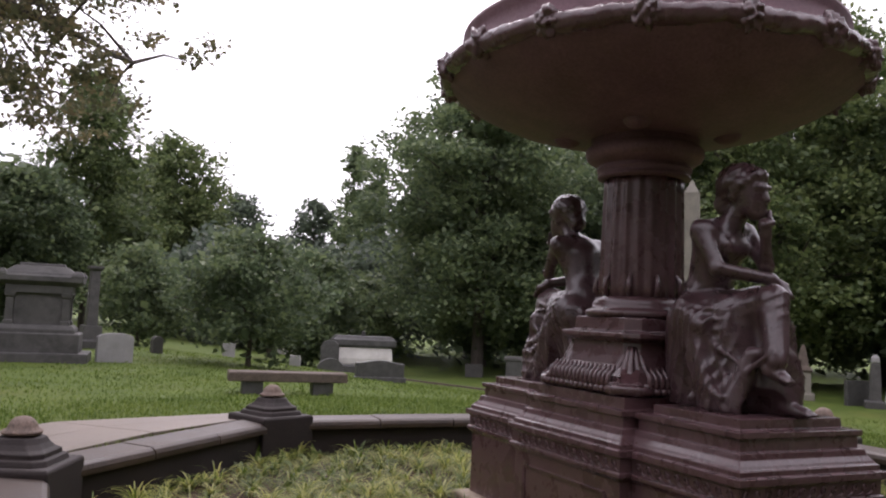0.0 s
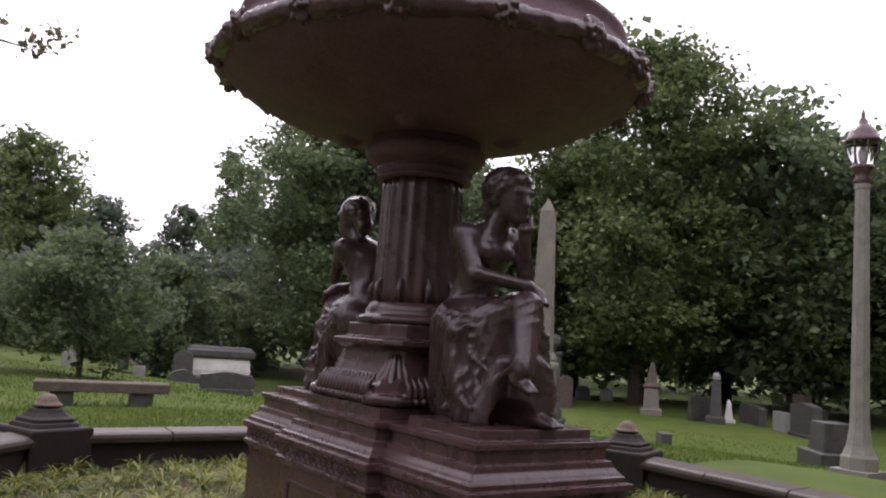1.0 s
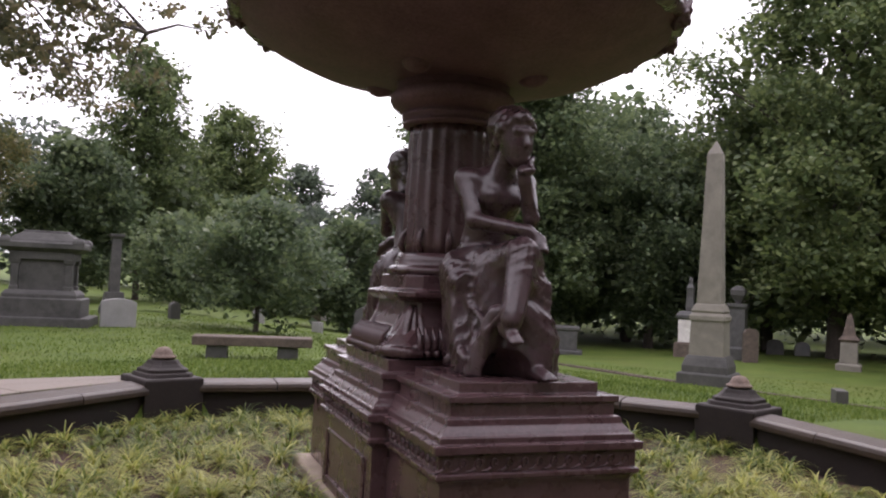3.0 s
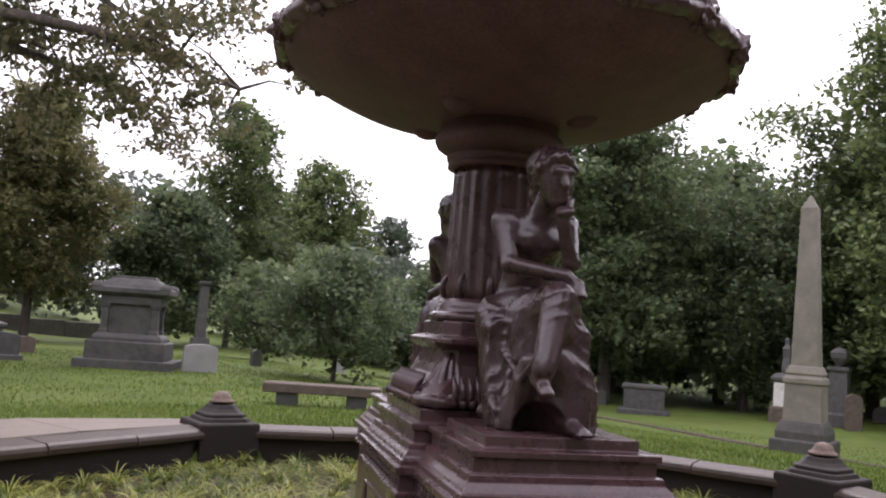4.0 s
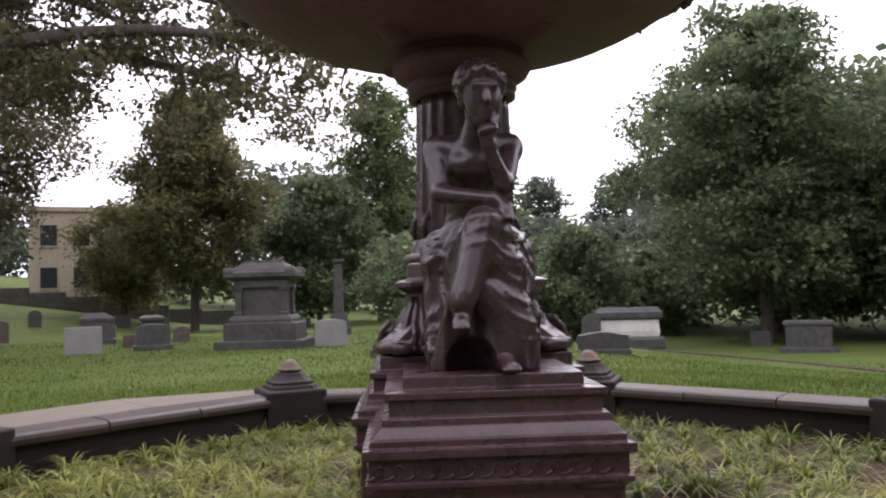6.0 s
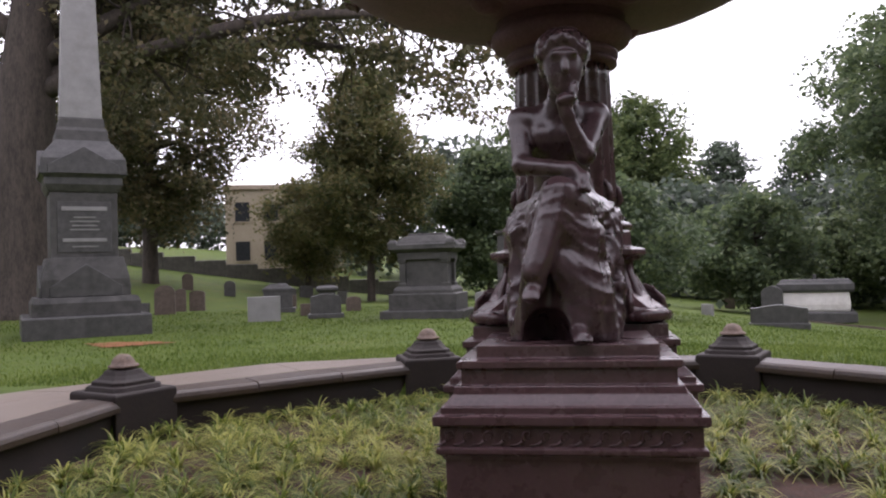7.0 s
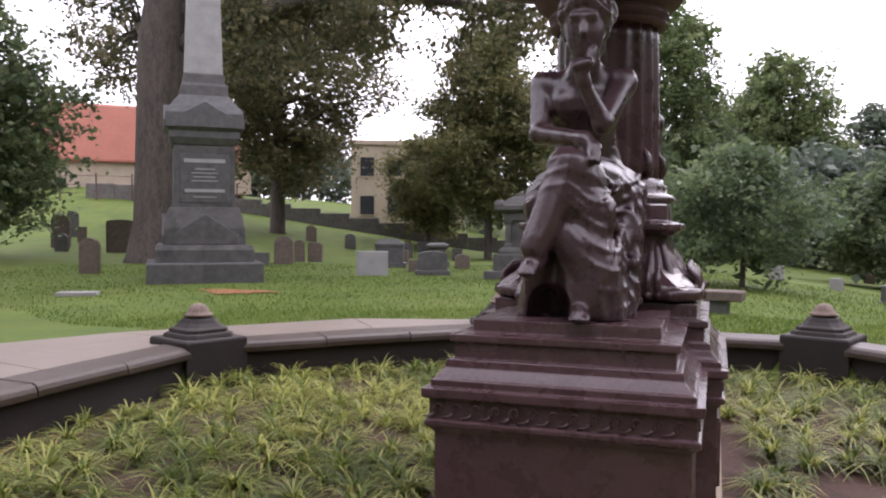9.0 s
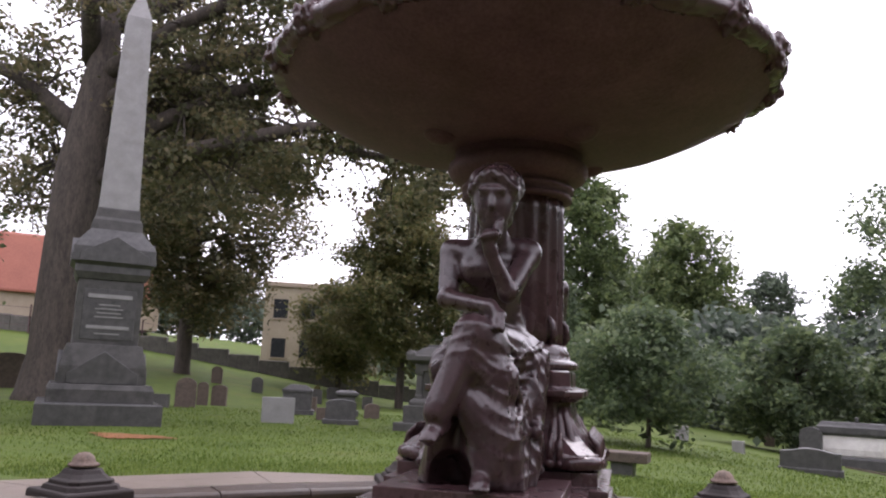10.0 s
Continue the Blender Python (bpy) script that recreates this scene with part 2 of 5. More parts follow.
def tube(points, radii, sides=8, bm=None):
    """A tapered tube along points."""
    bm = bm or bmesh.new()
    rings = []
    pts = [Vector(p) for p in points]
    side = Vector((0.31, 0.77, 0.55))
    for i, p in enumerate(pts):
        d = (pts[min(i + 1, len(pts) - 1)] - pts[max(i - 1, 0)]).normalized()
        u = d.cross(side)
        u = u.normalized() if u.length > 1e-4 else d.orthogonal().normalized()
        v = d.cross(u)
        rings.append([bm.verts.new(p + radii[i] * (math.cos(2 * math.pi * k / sides) * u + math.sin(2 * math.pi * k / sides) * v)) for k in range(sides)])
    for lo, hi in zip(rings, rings[1:]):
        for k in range(sides):
            bm.faces.new((lo[k], lo[(k + 1) % sides], hi[(k + 1) % sides], hi[k]))
    bm.faces.new(list(reversed(rings[0])))
    bm.faces.new(rings[-1])
    return bm


def cards(centres, normals, ups, lengths, widths):
    """Many small pointed leaves at once: four corners each."""
    side = np.cross(normals, ups)
    side /= np.linalg.norm(side, axis=1)[:, None] + 1e-9
    L, W = lengths[:, None], widths[:, None]
    tip, root = centres + ups * L * 0.5, centres - ups * L * 0.5
    mid = centres + normals * L * 0.08
    v = np.stack([root, mid + side * W * 0.5, tip, mid - side * W * 0.5], 1).reshape(-1, 3)
    return v


def quads_mesh(name, v, mat):
    me = bpy.data.meshes.new(name)
    n = len(v) // 4
    me.vertices.add(4 * n)
    me.vertices.foreach_set("co", np.asarray(v, np.float32).ravel())
    me.loops.add(4 * n)
    me.loops.foreach_set("vertex_index", np.arange(4 * n, dtype=np.int32))
    me.polygons.add(n)
    me.polygons.foreach_set("loop_start", np.arange(0, 4 * n, 4, dtype=np.int32))
    me.polygons.foreach_set("loop_total", np.full(n, 4, np.int32))
    me.materials.append(mat)
    me.update(calc_edges=True)
    return me


def smooth_step(a, b, v):
    u = np.clip((v - a) / (b - a), 0, 1)
    return u * u * (3 - 2 * u)


def ground_height(x, y):
    r = np.hypot(x, y)
    z = 0.34 - 0.27 * smooth_step(5, 10.5, r)
    z = z - 1.45 * smooth_step(-3, 15, x) * smooth_step(5, 24, r)
    z = z - 0.6 * smooth_step(20, 45, y) * (1 - smooth_step(10, 24, -x))
    z = z + 4.5 * smooth_step(12, 48, -x) * smooth_step(22, 50, y)
    return z


def gz(x, y):
    return float(ground_height(np.float64(x), np.float64(y)))


def standing(x, y, turn=0.0, sink=0.0):
    return pose(x, y, gz(x, y) - sink, 0, 0, turn)


PATH_INNER = [(-1.85, 4.36), (-3.05, 3.45), (-4.36, 1.85), (-4.36, 0.0), (-4.36, -1.85), (-3.05, -3.1), (-1.85, -4.36), (0.0, -4.36), (1.85, -4.36), (3.1, -3.1), (4.36, -1.85)]
PATH_OUTER = [(-1.9, 4.95), (-3.9, 4.8), (-5.9, 2.6), (-6.9, 1.0), (-7.3, -2.4), (-6.0, -5.8), (-3.0, -7.2), (0.0, -7.4), (3.2, -7.2), (5.6, -5.4), (6.8, -2.6)]


def on_path(x, y):
    ring = PATH_INNER + PATH_OUTER[::-1]
    inside = False
    for (x0, y0), (x1, y1) in zip(ring, ring[1:] + ring[:1]):
        if (y0 > y) != (y1 > y) and x < (x1 - x0) * (y - y0) / (y1 - y0) + x0:
            inside = not inside
    return inside


# ---- ground: one sheet to the horizon, sunk under the planted bed ----
def build_ground():
    radii = [0.0, 2.0, 3.9, 4.1, 4.25, 4.5, 4.75, 5, 5.25, 5.5, 5.75, 6, 6.25, 6.5, 6.75, 7, 7.25, 7.5, 8, 8.5, 9, 9.5, 10, 10.5, 11.2, 12, 13, 14, 15, 16.5, 18, 20, 22, 24, 26, 28, 30, 33, 36, 39, 42, 45, 48, 52, 56, 60, 66, 75, 90, 120, 180, 300, 600, 1500]
    steps = 192
    v, f = [], []
    for r in radii:
        for i in range(steps):
            a = 2 * math.pi * i / steps
            # the first rings follow the octagon, the outer ones are round
            oct_r = r * math.cos(math.pi / 8) / math.cos((a % (math.pi / 4)) - math.pi / 8) * 1.082
            q = r + (oct_r - r) * max(0.0, min(1.0, (6.5 - r) / 2))
            x, y = q * math.cos(a), q * math.sin(a)
            z = -0.3 if r < 4.15 else gz(x, y) + (0.03 * noise.noise((x * 0.35, y * 0.35, 0)) if r > 8 else 0)
            if on_path(x, y):
                z -= 0.12
            v.append((x, y, z))
    for k in range(len(radii) - 1):
        for i in range(steps):
            j = (i + 1) % steps
            f.append((k * steps + i, k * steps + j, (k + 1) * steps + j, (k + 1) * steps + i))
    tagged(new("ground", mesh_from("ground", v, f, GRASS, True)), "mown green lawn falling gently away from the fountain", "lawn", kind="structure")


build_ground()

OCT = [(4.5 * math.cos(radians(22.5 + 45 * k)), 4.5 * math.sin(radians(22.5 + 45 * k))) for k in range(8)]


def build_bed():
    v, f = [], []
    n = 60
    for k in range(n + 1):
        for i in range(64):
            a = 2 * math.pi * i / 64
            s = math.cos(math.pi / 8) / math.cos((a % (math.pi / 4)) - math.pi / 8)
            r = 4.3 * s * k / n
            x, y = r * math.cos(a), r * math.sin(a)
            v.append((x, y, 0.02 + 0.03 * noise.noise((x * 2.2, y * 2.2, 3)) + 0.015 * noise.noise((x * 11, y * 11, 1))))
    for k in range(n):
        for i in range(64):
            j = (i + 1) % 64
            f.append((k * 64 + i, k * 64 + j, (k + 1) * 64 + j, (k + 1) * 64 + i))
    tagged(new("planting_bed", mesh_from("planting_bed", v, f, MULCH, True)), "brown mulch soil of the octagonal planting bed", "bed", kind="structure")


build_bed()


def kerb_edge(k):
    (x0, y0), (x1, y1) = OCT[k], OCT[(k + 1) % 8]
    mid = ((x0 + x1) / 2, (y0 + y1) / 2)
    turn = math.degrees(math.atan2(mid[1], mid[0])) - 90
    half = math.hypot(x1 - x0, y1 - y0) / 2 - 0.3
    t = thing("kerb", "low dark sandstone kerb with a worn grey coping round the planting bed", "kerb", pose(mid[0], mid[1], 0, 0, 0, turn), "kerbs round the bed")
    body = part("kerb_wall", moulded(half, 0.13, [(0, -0.3), (0, 0.31)]), KERB, t)
    # coping: rounded inner nose, slight fall outwards, in three lengths
    for i in range(3):
        a, b = -half + 2 * half * i / 3, -half + 2 * half * (i + 1) / 3
        prof = [(-0.2, 0.312), (-0.2, 0.36), (-0.185, 0.395), (-0.15, 0.415), (0.17, 0.425), (0.2, 0.41), (0.2, 0.312)]
        bm = bmesh.new()
        ends = [[bm.verts.new((x, y, z + (0.004 if i == 1 else 0))) for y, z in prof] for x in (a + 0.004, b - 0.004)]
        for q in range(len(prof)):
            bm.faces.new((ends[0][q], ends[0][(q + 1) % len(prof)], ends[1][(q + 1) % len(prof)], ends[1][q]))
        bm.faces.new(ends[0])
        bm.faces.new(list(reversed(ends[1])))
        rounded(part("coping_stone", bm, COPING, t, "worn grey coping stone"), 0.008)


def build_pier():
    t = thing("pier", "dark sandstone corner pier with a stepped cap and worn round finial", "pier", pose(OCT[0][0], OCT[0][1], 0, 0, 0, 22.5), "piers at the kerb corners")
    rounded(part("pier_body", moulded(0.335, 0.335, [(0.0, -0.3), (0.0, 0.455), (0.015, 0.475)]), KERB, t), 0.01)
    rounded(part("pier_cap", moulded(0.335, 0.335, [(0.06, 0.47), (0.075, 0.515), (0.105, 0.52), (0.105, 0.555), (0.14, 0.575), (0.17, 0.61), (0.19, 0.65), (0.235, 0.66), (0.24, 0.68)], chamfer=0.07), KERB, t), 0.008)
    prof = [(0.135, 0.67), (0.14, 0.685), (0.13, 0.697), (0.108, 0.705), (0.1, 0.73), (0.082, 0.762), (0.05, 0.786), (0.012, 0.795)]
    v, f = lathe(prof, 20, lambda a, k: 1 + 0.03 * math.sin(3 * a + k))
    part_mesh("finial", mesh_from("finial", v, f, FINIAL, True), t, label="worn tan rounded finial")
    return t


for k in range(8):
    kerb_edge(k)
pier = build_pier()
for k in range(1, 8):
    copy_thing(pier, pose(OCT[k][0], OCT[k][1], 0, 0, 0, 22.5 + 45 * k))


# ---- concrete path outside the western and southern kerbs ----
def build_path():
    root = tagged(new("path"), "worn damp concrete path outside the kerb", "path", kind="structure")
    inner, outer = PATH_INNER, PATH_OUTER
    for k in range(len(inner) - 1):
        for s in range(2):
            u0, u1 = s / 2, (s + 1) / 2
            pts = []
            for (i, u) in ((k, u0), (k, u1), (k + 1, u1), (k + 1, u0)):
                pts.append(Vector(inner[i]).lerp(Vector(outer[i]), u))
            c = sum(pts, Vector((0, 0))) / 4
            bm = bmesh.new()
            top = []
            low = []
            for p in pts:
                q = c + (p - c) * 0.994
                z = gz(q.x, q.y)
                near = max(0.0, 1 - (max(abs(q.x), abs(q.y), (abs(q.x) + abs(q.y)) / math.sqrt(2)) - 4.36) / 1.2)
                top.append(bm.verts.new((q.x, q.y, z + 0.02 + 0.05 * min(1.0, near))))
                low.append(bm.verts.new((q.x, q.y, z - 0.25)))
            bm.faces.new(top)
            bm.faces.new(list(reversed(low)))
            for i in range(4):
                bm.faces.new((low[i], low[(i + 1) % 4], top[(i + 1) % 4], top[i]))
            rounded(part("paving_slab", bm, CONCRETE, root), 0.006, 1)


build_path()

# ---- the fountain ----
SHELF = 1.14
fountain = thing("fountain", "brown cast-iron fountain with wide garlanded basin on fluted column", "fountain", pose(0, 0, 0))
LOW = [(0.05, -0.05), (0.05, 0.63), (0.03, 0.655), (0.012, 0.665), (0.012, 0.69), (0.03, 0.697), (0.03, 0.785), (0.0, 0.797), (0.0, 0.838), (0.034, 0.842), (0.034, 0.874), (0.048, 0.88), (0.06, 0.897), (0.086, 0.925), (0.094, 0.962), (0.122, 0.966), (0.122, 1.036), (0.102, 1.042), (0.102, 1.076), (0.19, 1.082), (0.19, SHELF)]
UP = [(i, z + 0.006) for i, z in LOW[:-2]] + [(0.16, 1.09), (0.16, 1.165)]
rounded(part("plinth", moulded(0.716, 0.70, UP), IRON, fountain), 0.005)
for sign in (-1, 1):
    wing = rounded(part("statue_plinth", moulded(0.616, 0.56, LOW, 0, sign * 1.05), IRON, fountain), 0.005)
rounded(part("footing", moulded(0.70, 1.66, [(0, -0.1), (0, 0.1), (0.02, 0.12)]), FOOTING, fountain, "tan stone footing"), 0.01)


def frame_bar(a, b, w=0.018):
    bm = bmesh.new()
    tube([a, b], [w, w], 4, bm)
    return bm


for s in (-1, 1):
    x = s * 0.668
    for ya, za, yb, zb in ((-0.5, 0.2, 0.5, 0.2), (-0.5, 0.54, 0.5, 0.54), (-0.5, 0.2, -0.5, 0.54), (0.5, 0.2, 0.5, 0.54)):
        part("panel_moulding", frame_bar((x, ya, za), (x, yb, zb)), IRON, fountain)


def wave_relief():
    """One scroll of the running-wave band: a curled tapering ridge."""
    pts, rad = [], []
    for i in range(12):
        u = i / 11
        a = -0.6 + 4.4 * u
        r = 0.034 * (1 - 0.62 * u)
        pts.append((r * math.cos(a) - 0.006 + 0.02 * u, 0, r * math.sin(a)))
        rad.append(0.0085 * (1 - 0.45 * u))
    bm = tube(pts, rad, 5)
    tube([(0.03, 0, -0.018), (0.05, 0, -0.034), (0.085, 0, -0.036)], [0.008, 0.007, 0.003], 5, bm)
    bmesh.ops.recalc_face_normals(bm, faces=bm.faces)
    me = bpy.data.meshes.new("wave_relief")
    bm.to_mesh(me)
    bm.free()
    me.materials.append(IRON)
    me.polygons.foreach_set("use_smooth", [True] * len(me.polygons))
    return me


WAVE = wave_relief()
for i in range(13):
    for sign in (-1, 1):
        part_mesh("wave_relief", WAVE, fountain, pose(sign * (0.53 - i * 0.088), sign * 1.584, 0.742, 0, 0, 180 if sign < 0 else 0))
for i in range(10):
    for s in (-1, 1):
        for d in (-1, 1):
            part_mesh("wave_relief", WAVE, fountain, pose(s * 0.59, d * (1.5 - i * 0.085), 0.742, 0, 0, 90 * s))
for i in range(14):
    for s in (-1, 1):
        part_mesh("wave_relief", WAVE, fountain, pose(s * 0.69, -0.6 + i * 0.088, 0.748, 0, 0, 90 * s))

DIE = [(0.08, 1.16), (0.03, 1.175), (0.005, 1.2), (0.0, 1.225), (0.015, 1.255), (0.05, 1.285), (0.09, 1.32), (0.13, 1.37), (0.155, 1.43), (0.165, 1.5), (0.165, 1.525), (0.14, 1.53), (0.115, 1.55), (0.095, 1.56), (0.095, 1.592), (0.12, 1.6), (0.17, 1.612), (0.175, 1.7), (0.19, 1.708)]
rounded(part("die", moulded(0.555, 0.555, DIE, chamfer=0.09), IRON, fountain), 0.006)


def acanthus():
    """A corner foot: ridged leaf that curls outward at the bottom, built of five tapering ribs, along +x."""
    bm = bmesh.new()
    for k in range(-2, 3):
        pts, rad = [], []
        for i in range(11):
            u = i / 10
            out = 0.50 + 0.2 * u ** 1.7 + (0.02 * math.sin(u * 6))
            z = 1.5 - 0.30 * u ** 0.8
            wide = 0.03 + 0.075 * math.sin(min(u * 1.25, 1) * math.pi / 2)
            if u > 0.75:
                z = 1.5 - 0.30 * 0.75 ** 0.8 - (u - 0.75) * 0.18
            pts.append((out - abs(k) * 0.022, k * wide * 0.52, z))
            rad.append(0.02 + 0.022 * u)
        tube(pts, rad, 7, bm)
    tube([(0.665, -0.15, 1.205), (0.7, -0.07, 1.21), (0.71, 0, 1.212), (0.7, 0.07, 1.21), (0.665, 0.15, 1.205)], [0.03, 0.04, 0.045, 0.04, 0.03], 8, bm)
    return bm


for k in range(4):
    ob = part("acanthus_leaf", acanthus(), IRON, fountain, smooth=True)
    ob.matrix_basis = pose(0, 0, 0, 0, 0, 45 + 90 * k)


def leaf_rib(h=0.16):
    bm = bmesh.new()
    tube([(0, 0, 0), (0.03, 0, h * 0.25), (0.02, 0, h * 0.6), (-0.02, 0, h * 0.85), (-0.03, 0, h)], [0.02, 0.023, 0.019, 0.013, 0.006], 6, bm)
    bmesh.ops.recalc_face_normals(bm, faces=bm.faces)
    me = bpy.data.meshes.new("leaf_rib")
    bm.to_mesh(me)
    bm.free()
    me.materials.append(IRON)
    me.polygons.foreach_set("use_smooth", [True] * len(me.polygons))
    return me


RIB = leaf_rib(0.17)
for side in range(4):
    for i in range(15):
        m = pose(0, 0, 0, 0, 0, 90 * side) @ pose(0.525, -0.35 + i * 0.05, 1.2)
        part_mesh("leaf_rib", RIB, fountain, m)
PEARL = bpy.data.meshes.new("rope_bead")
bmp = bmesh.new()
bmesh.ops.create_icosphere(bmp, subdivisions=1, radius=0.03)
bmp.to_mesh(PEARL)
bmp.free()
PEARL.materials.append(IRON)
PEARL.polygons.foreach_set("use_smooth", [True] * len(PEARL.polygons))
for side in range(4):
    for i in range(15):
        part_mesh("rope_bead", PEARL, fountain, pose(0, 0, 0, 0, 0, 90 * side) @ pose(0.562, -0.42 + i * 0.06, 1.205))

FLUTES = 20


def flute(a, k):
    return 1.0 - 0.055 * (0.5 + 0.5 * math.cos(FLUTES * a)) ** 0.7


v, f = lathe([(0.34, 1.70), (0.41, 1.715), (0.415, 1.745), (0.39, 1.765), (0.36, 1.775), (0.365, 1.8), (0.345, 1.83), (0.335, 1.86)], 56)
part_mesh("column_base", mesh_from("column_base", v, f, IRON, True), fountain)
v, f = lathe([(0.322 - 0.02 * u, 1.85 + 0.93 * u) for u in [i / 10 for i in range(11)]], 160, flute)
part_mesh("fluted_shaft", mesh_from("fluted_shaft", v, f, IRON, True), fountain)
v, f = lathe([(0.315, 2.76), (0.35, 2.77), (0.35, 2.795), (0.325, 2.805), (0.36, 2.825), (0.36, 2.85), (0.335, 2.862), (0.345, 2.875), (0.39, 2.885), (0.43, 2.91), (0.45, 2.95), (0.445, 2.99), (0.415, 3.02), (0.4, 3.03), (0.42, 3.1)], 64)
part_mesh("capital", mesh_from("capital", v, f, DULL, True), fountain)
RIB2 = leaf_rib(0.2)
for i in range(FLUTES // 2):
    part_mesh("leaf_rib", RIB2, fountain, pose(0, 0, 0, 0, 0, 36 * i) @ pose(0.31, 0, 1.86))
for k in range(4):
    bm = bmesh.new()
    bmesh.ops.create_uvsphere(bm, u_segments=20, v_segments=12, radius=0.1, matrix=Matrix.Diagonal((1.1, 1, 0.75, 1)))
    ob = part("boss", bm, DULL, fountain, smooth=True)
    ob.matrix_basis = pose(0, 0, 0, 0, 0, 45 + 90 * k) @ pose(0.6, 0, 3.11)

# the basin: shallow bowl, hollow, with a heavy garland under the lip
BOWL = [(0.3, 3.06), (0.52, 3.077), (0.7, 3.104), (0.9, 3.148), (1.1, 3.206), (1.25, 3.272), (1.38, 3.34), (1.48, 3.412), (1.525, 3.452), (1.54, 3.487), (1.53, 3.52), (1.5, 3.57), (1.46, 3.63), (1.43, 3.71), (1.425, 3.77), (1.445, 3.81), (1.44, 3.84), (1.4, 3.84), (1.37, 3.77), (1.22, 3.57), (0.95, 3.39), (0.5, 3.27), (0.1, 3.23)]
v, f = lathe(BOWL, 128, lambda a, k: 1 + (0.004 * math.cos(48 * a) if 6 <= k <= 8 else 0))
part_mesh("basin", mesh_from("basin", v, f, DULL, True), fountain)


def build_garland():
    v, f = [], []
    steps, sides = 384, 14
    for i in range(steps):
        a = 2 * math.pi * i / steps
        swag = abs(math.sin(8 * a))
        zc, rr = 3.53 - 0.02 * swag, 0.062 + 0.014 * swag
        for k in range(sides):
            b = 2 * math.pi * k / sides
            n3 = noise.noise((math.cos(a) * 24, math.sin(a) * 24, b * 1.7)) * 0.016 + noise.noise((math.cos(a) * 60, math.sin(a) * 60, b * 4)) * 0.008
            q = rr + n3
            r = 1.54 + q * math.cos(b)
            v.append((r * math.cos(a), r * math.sin(a), zc + q * math.sin(b) * 0.95))
    for i in range(steps):
        for k in range(sides):
            j, m = (i + 1) % steps, (k + 1) % sides
            f.append((i * sides + k, j * sides + k, j * sides + m, i * sides + m))
    part_mesh("garland", mesh_from("garland", v, f, IRON, True), fountain)
    rnd = random.Random(4)
    for k in range(16):
        bm = bmesh.new()
        bmesh.ops.create_icosphere(bm, subdivisions=4, radius=0.1)
        for q in bm.verts:
            d = q.co.normalized()
            q.co *= 0.8 + 0.4 * noise.noise(d * 2.4 + Vector((k * 7.1, 0, 0))) + 0.12 * noise.noise(d * 5 + Vector((0, k * 3.3, 0)))
            q.co.z *= 1.25
        ob = part("garland_knot", bm, IRON, fountain, smooth=True)
        ob.matrix_basis = pose(0, 0, 0, 0, 0, 22.5 * k + 5) @ pose(1.56, 0, 3.52)


build_garland()


# ---- the seated figures: smooth-blended solids meshed on a grid ----
def net(field, h, lo):
    """Surface of field < 0 sampled at spacing h from the corner lo (naive surface nets)."""
    s = field < 0
    nx, ny, nz = field.shape
    cell = np.zeros((nx - 1, ny - 1, nz - 1), int)
    acc = np.zeros((nx - 1, ny - 1, nz - 1, 3))
    cnt = np.zeros((nx - 1, ny - 1, nz - 1))
    corner = [(i, j, k) for i in (0, 1) for j in (0, 1) for k in (0, 1)]
    sl = lambda c: tuple(slice(c[n], c[n] + field.shape[n] - 1) for n in range(3))
    for a in corner:
        for ax in range(3):
            if a[ax]:
                continue
            b = list(a)
            b[ax] = 1
            fa, fb = field[sl(a)], field[sl(b)]
            hit = (fa < 0) != (fb < 0)
            t = np.where(hit, fa / np.where(fa == fb, 1, fa - fb), 0)
            for n in range(3):
                acc[..., n] += np.where(hit, a[n] + (t if n == ax else 0), 0)
            cnt += hit
    live = cnt > 0
    ids = -np.ones(cnt.shape, int)
    ids[live] = np.arange(live.sum())
    idx = np.argwhere(live)
    verts = (idx + acc[live] / cnt[live][:, None]) * h + np.array(lo)
    faces = []
    for ax in range(3):
        o1, o2 = [n for n in range(3) if n != ax]
        sa = [slice(1, -1)] * 3
        sb = [slice(1, -1)] * 3
        sa[ax], sb[ax] = slice(0, -1), slice(1, None)
        A, B = s[tuple(sa)], s[tuple(sb)]
        for e in np.argwhere(A != B):
            base = e + 1
            base[ax] = e[ax]
            q = []
            for d1, d2 in ((-1, -1), (0, -1), (0, 0), (-1, 0)):
                c = base.copy()
                c[o1] += d1
                c[o2] += d2
                q.append(ids[tuple(c)])
            inside = A[tuple(e)]
            if bool(inside) != (ax == 1):
                q.reverse()
            q.reverse()
            faces.append(tuple(q))
    return verts, faces


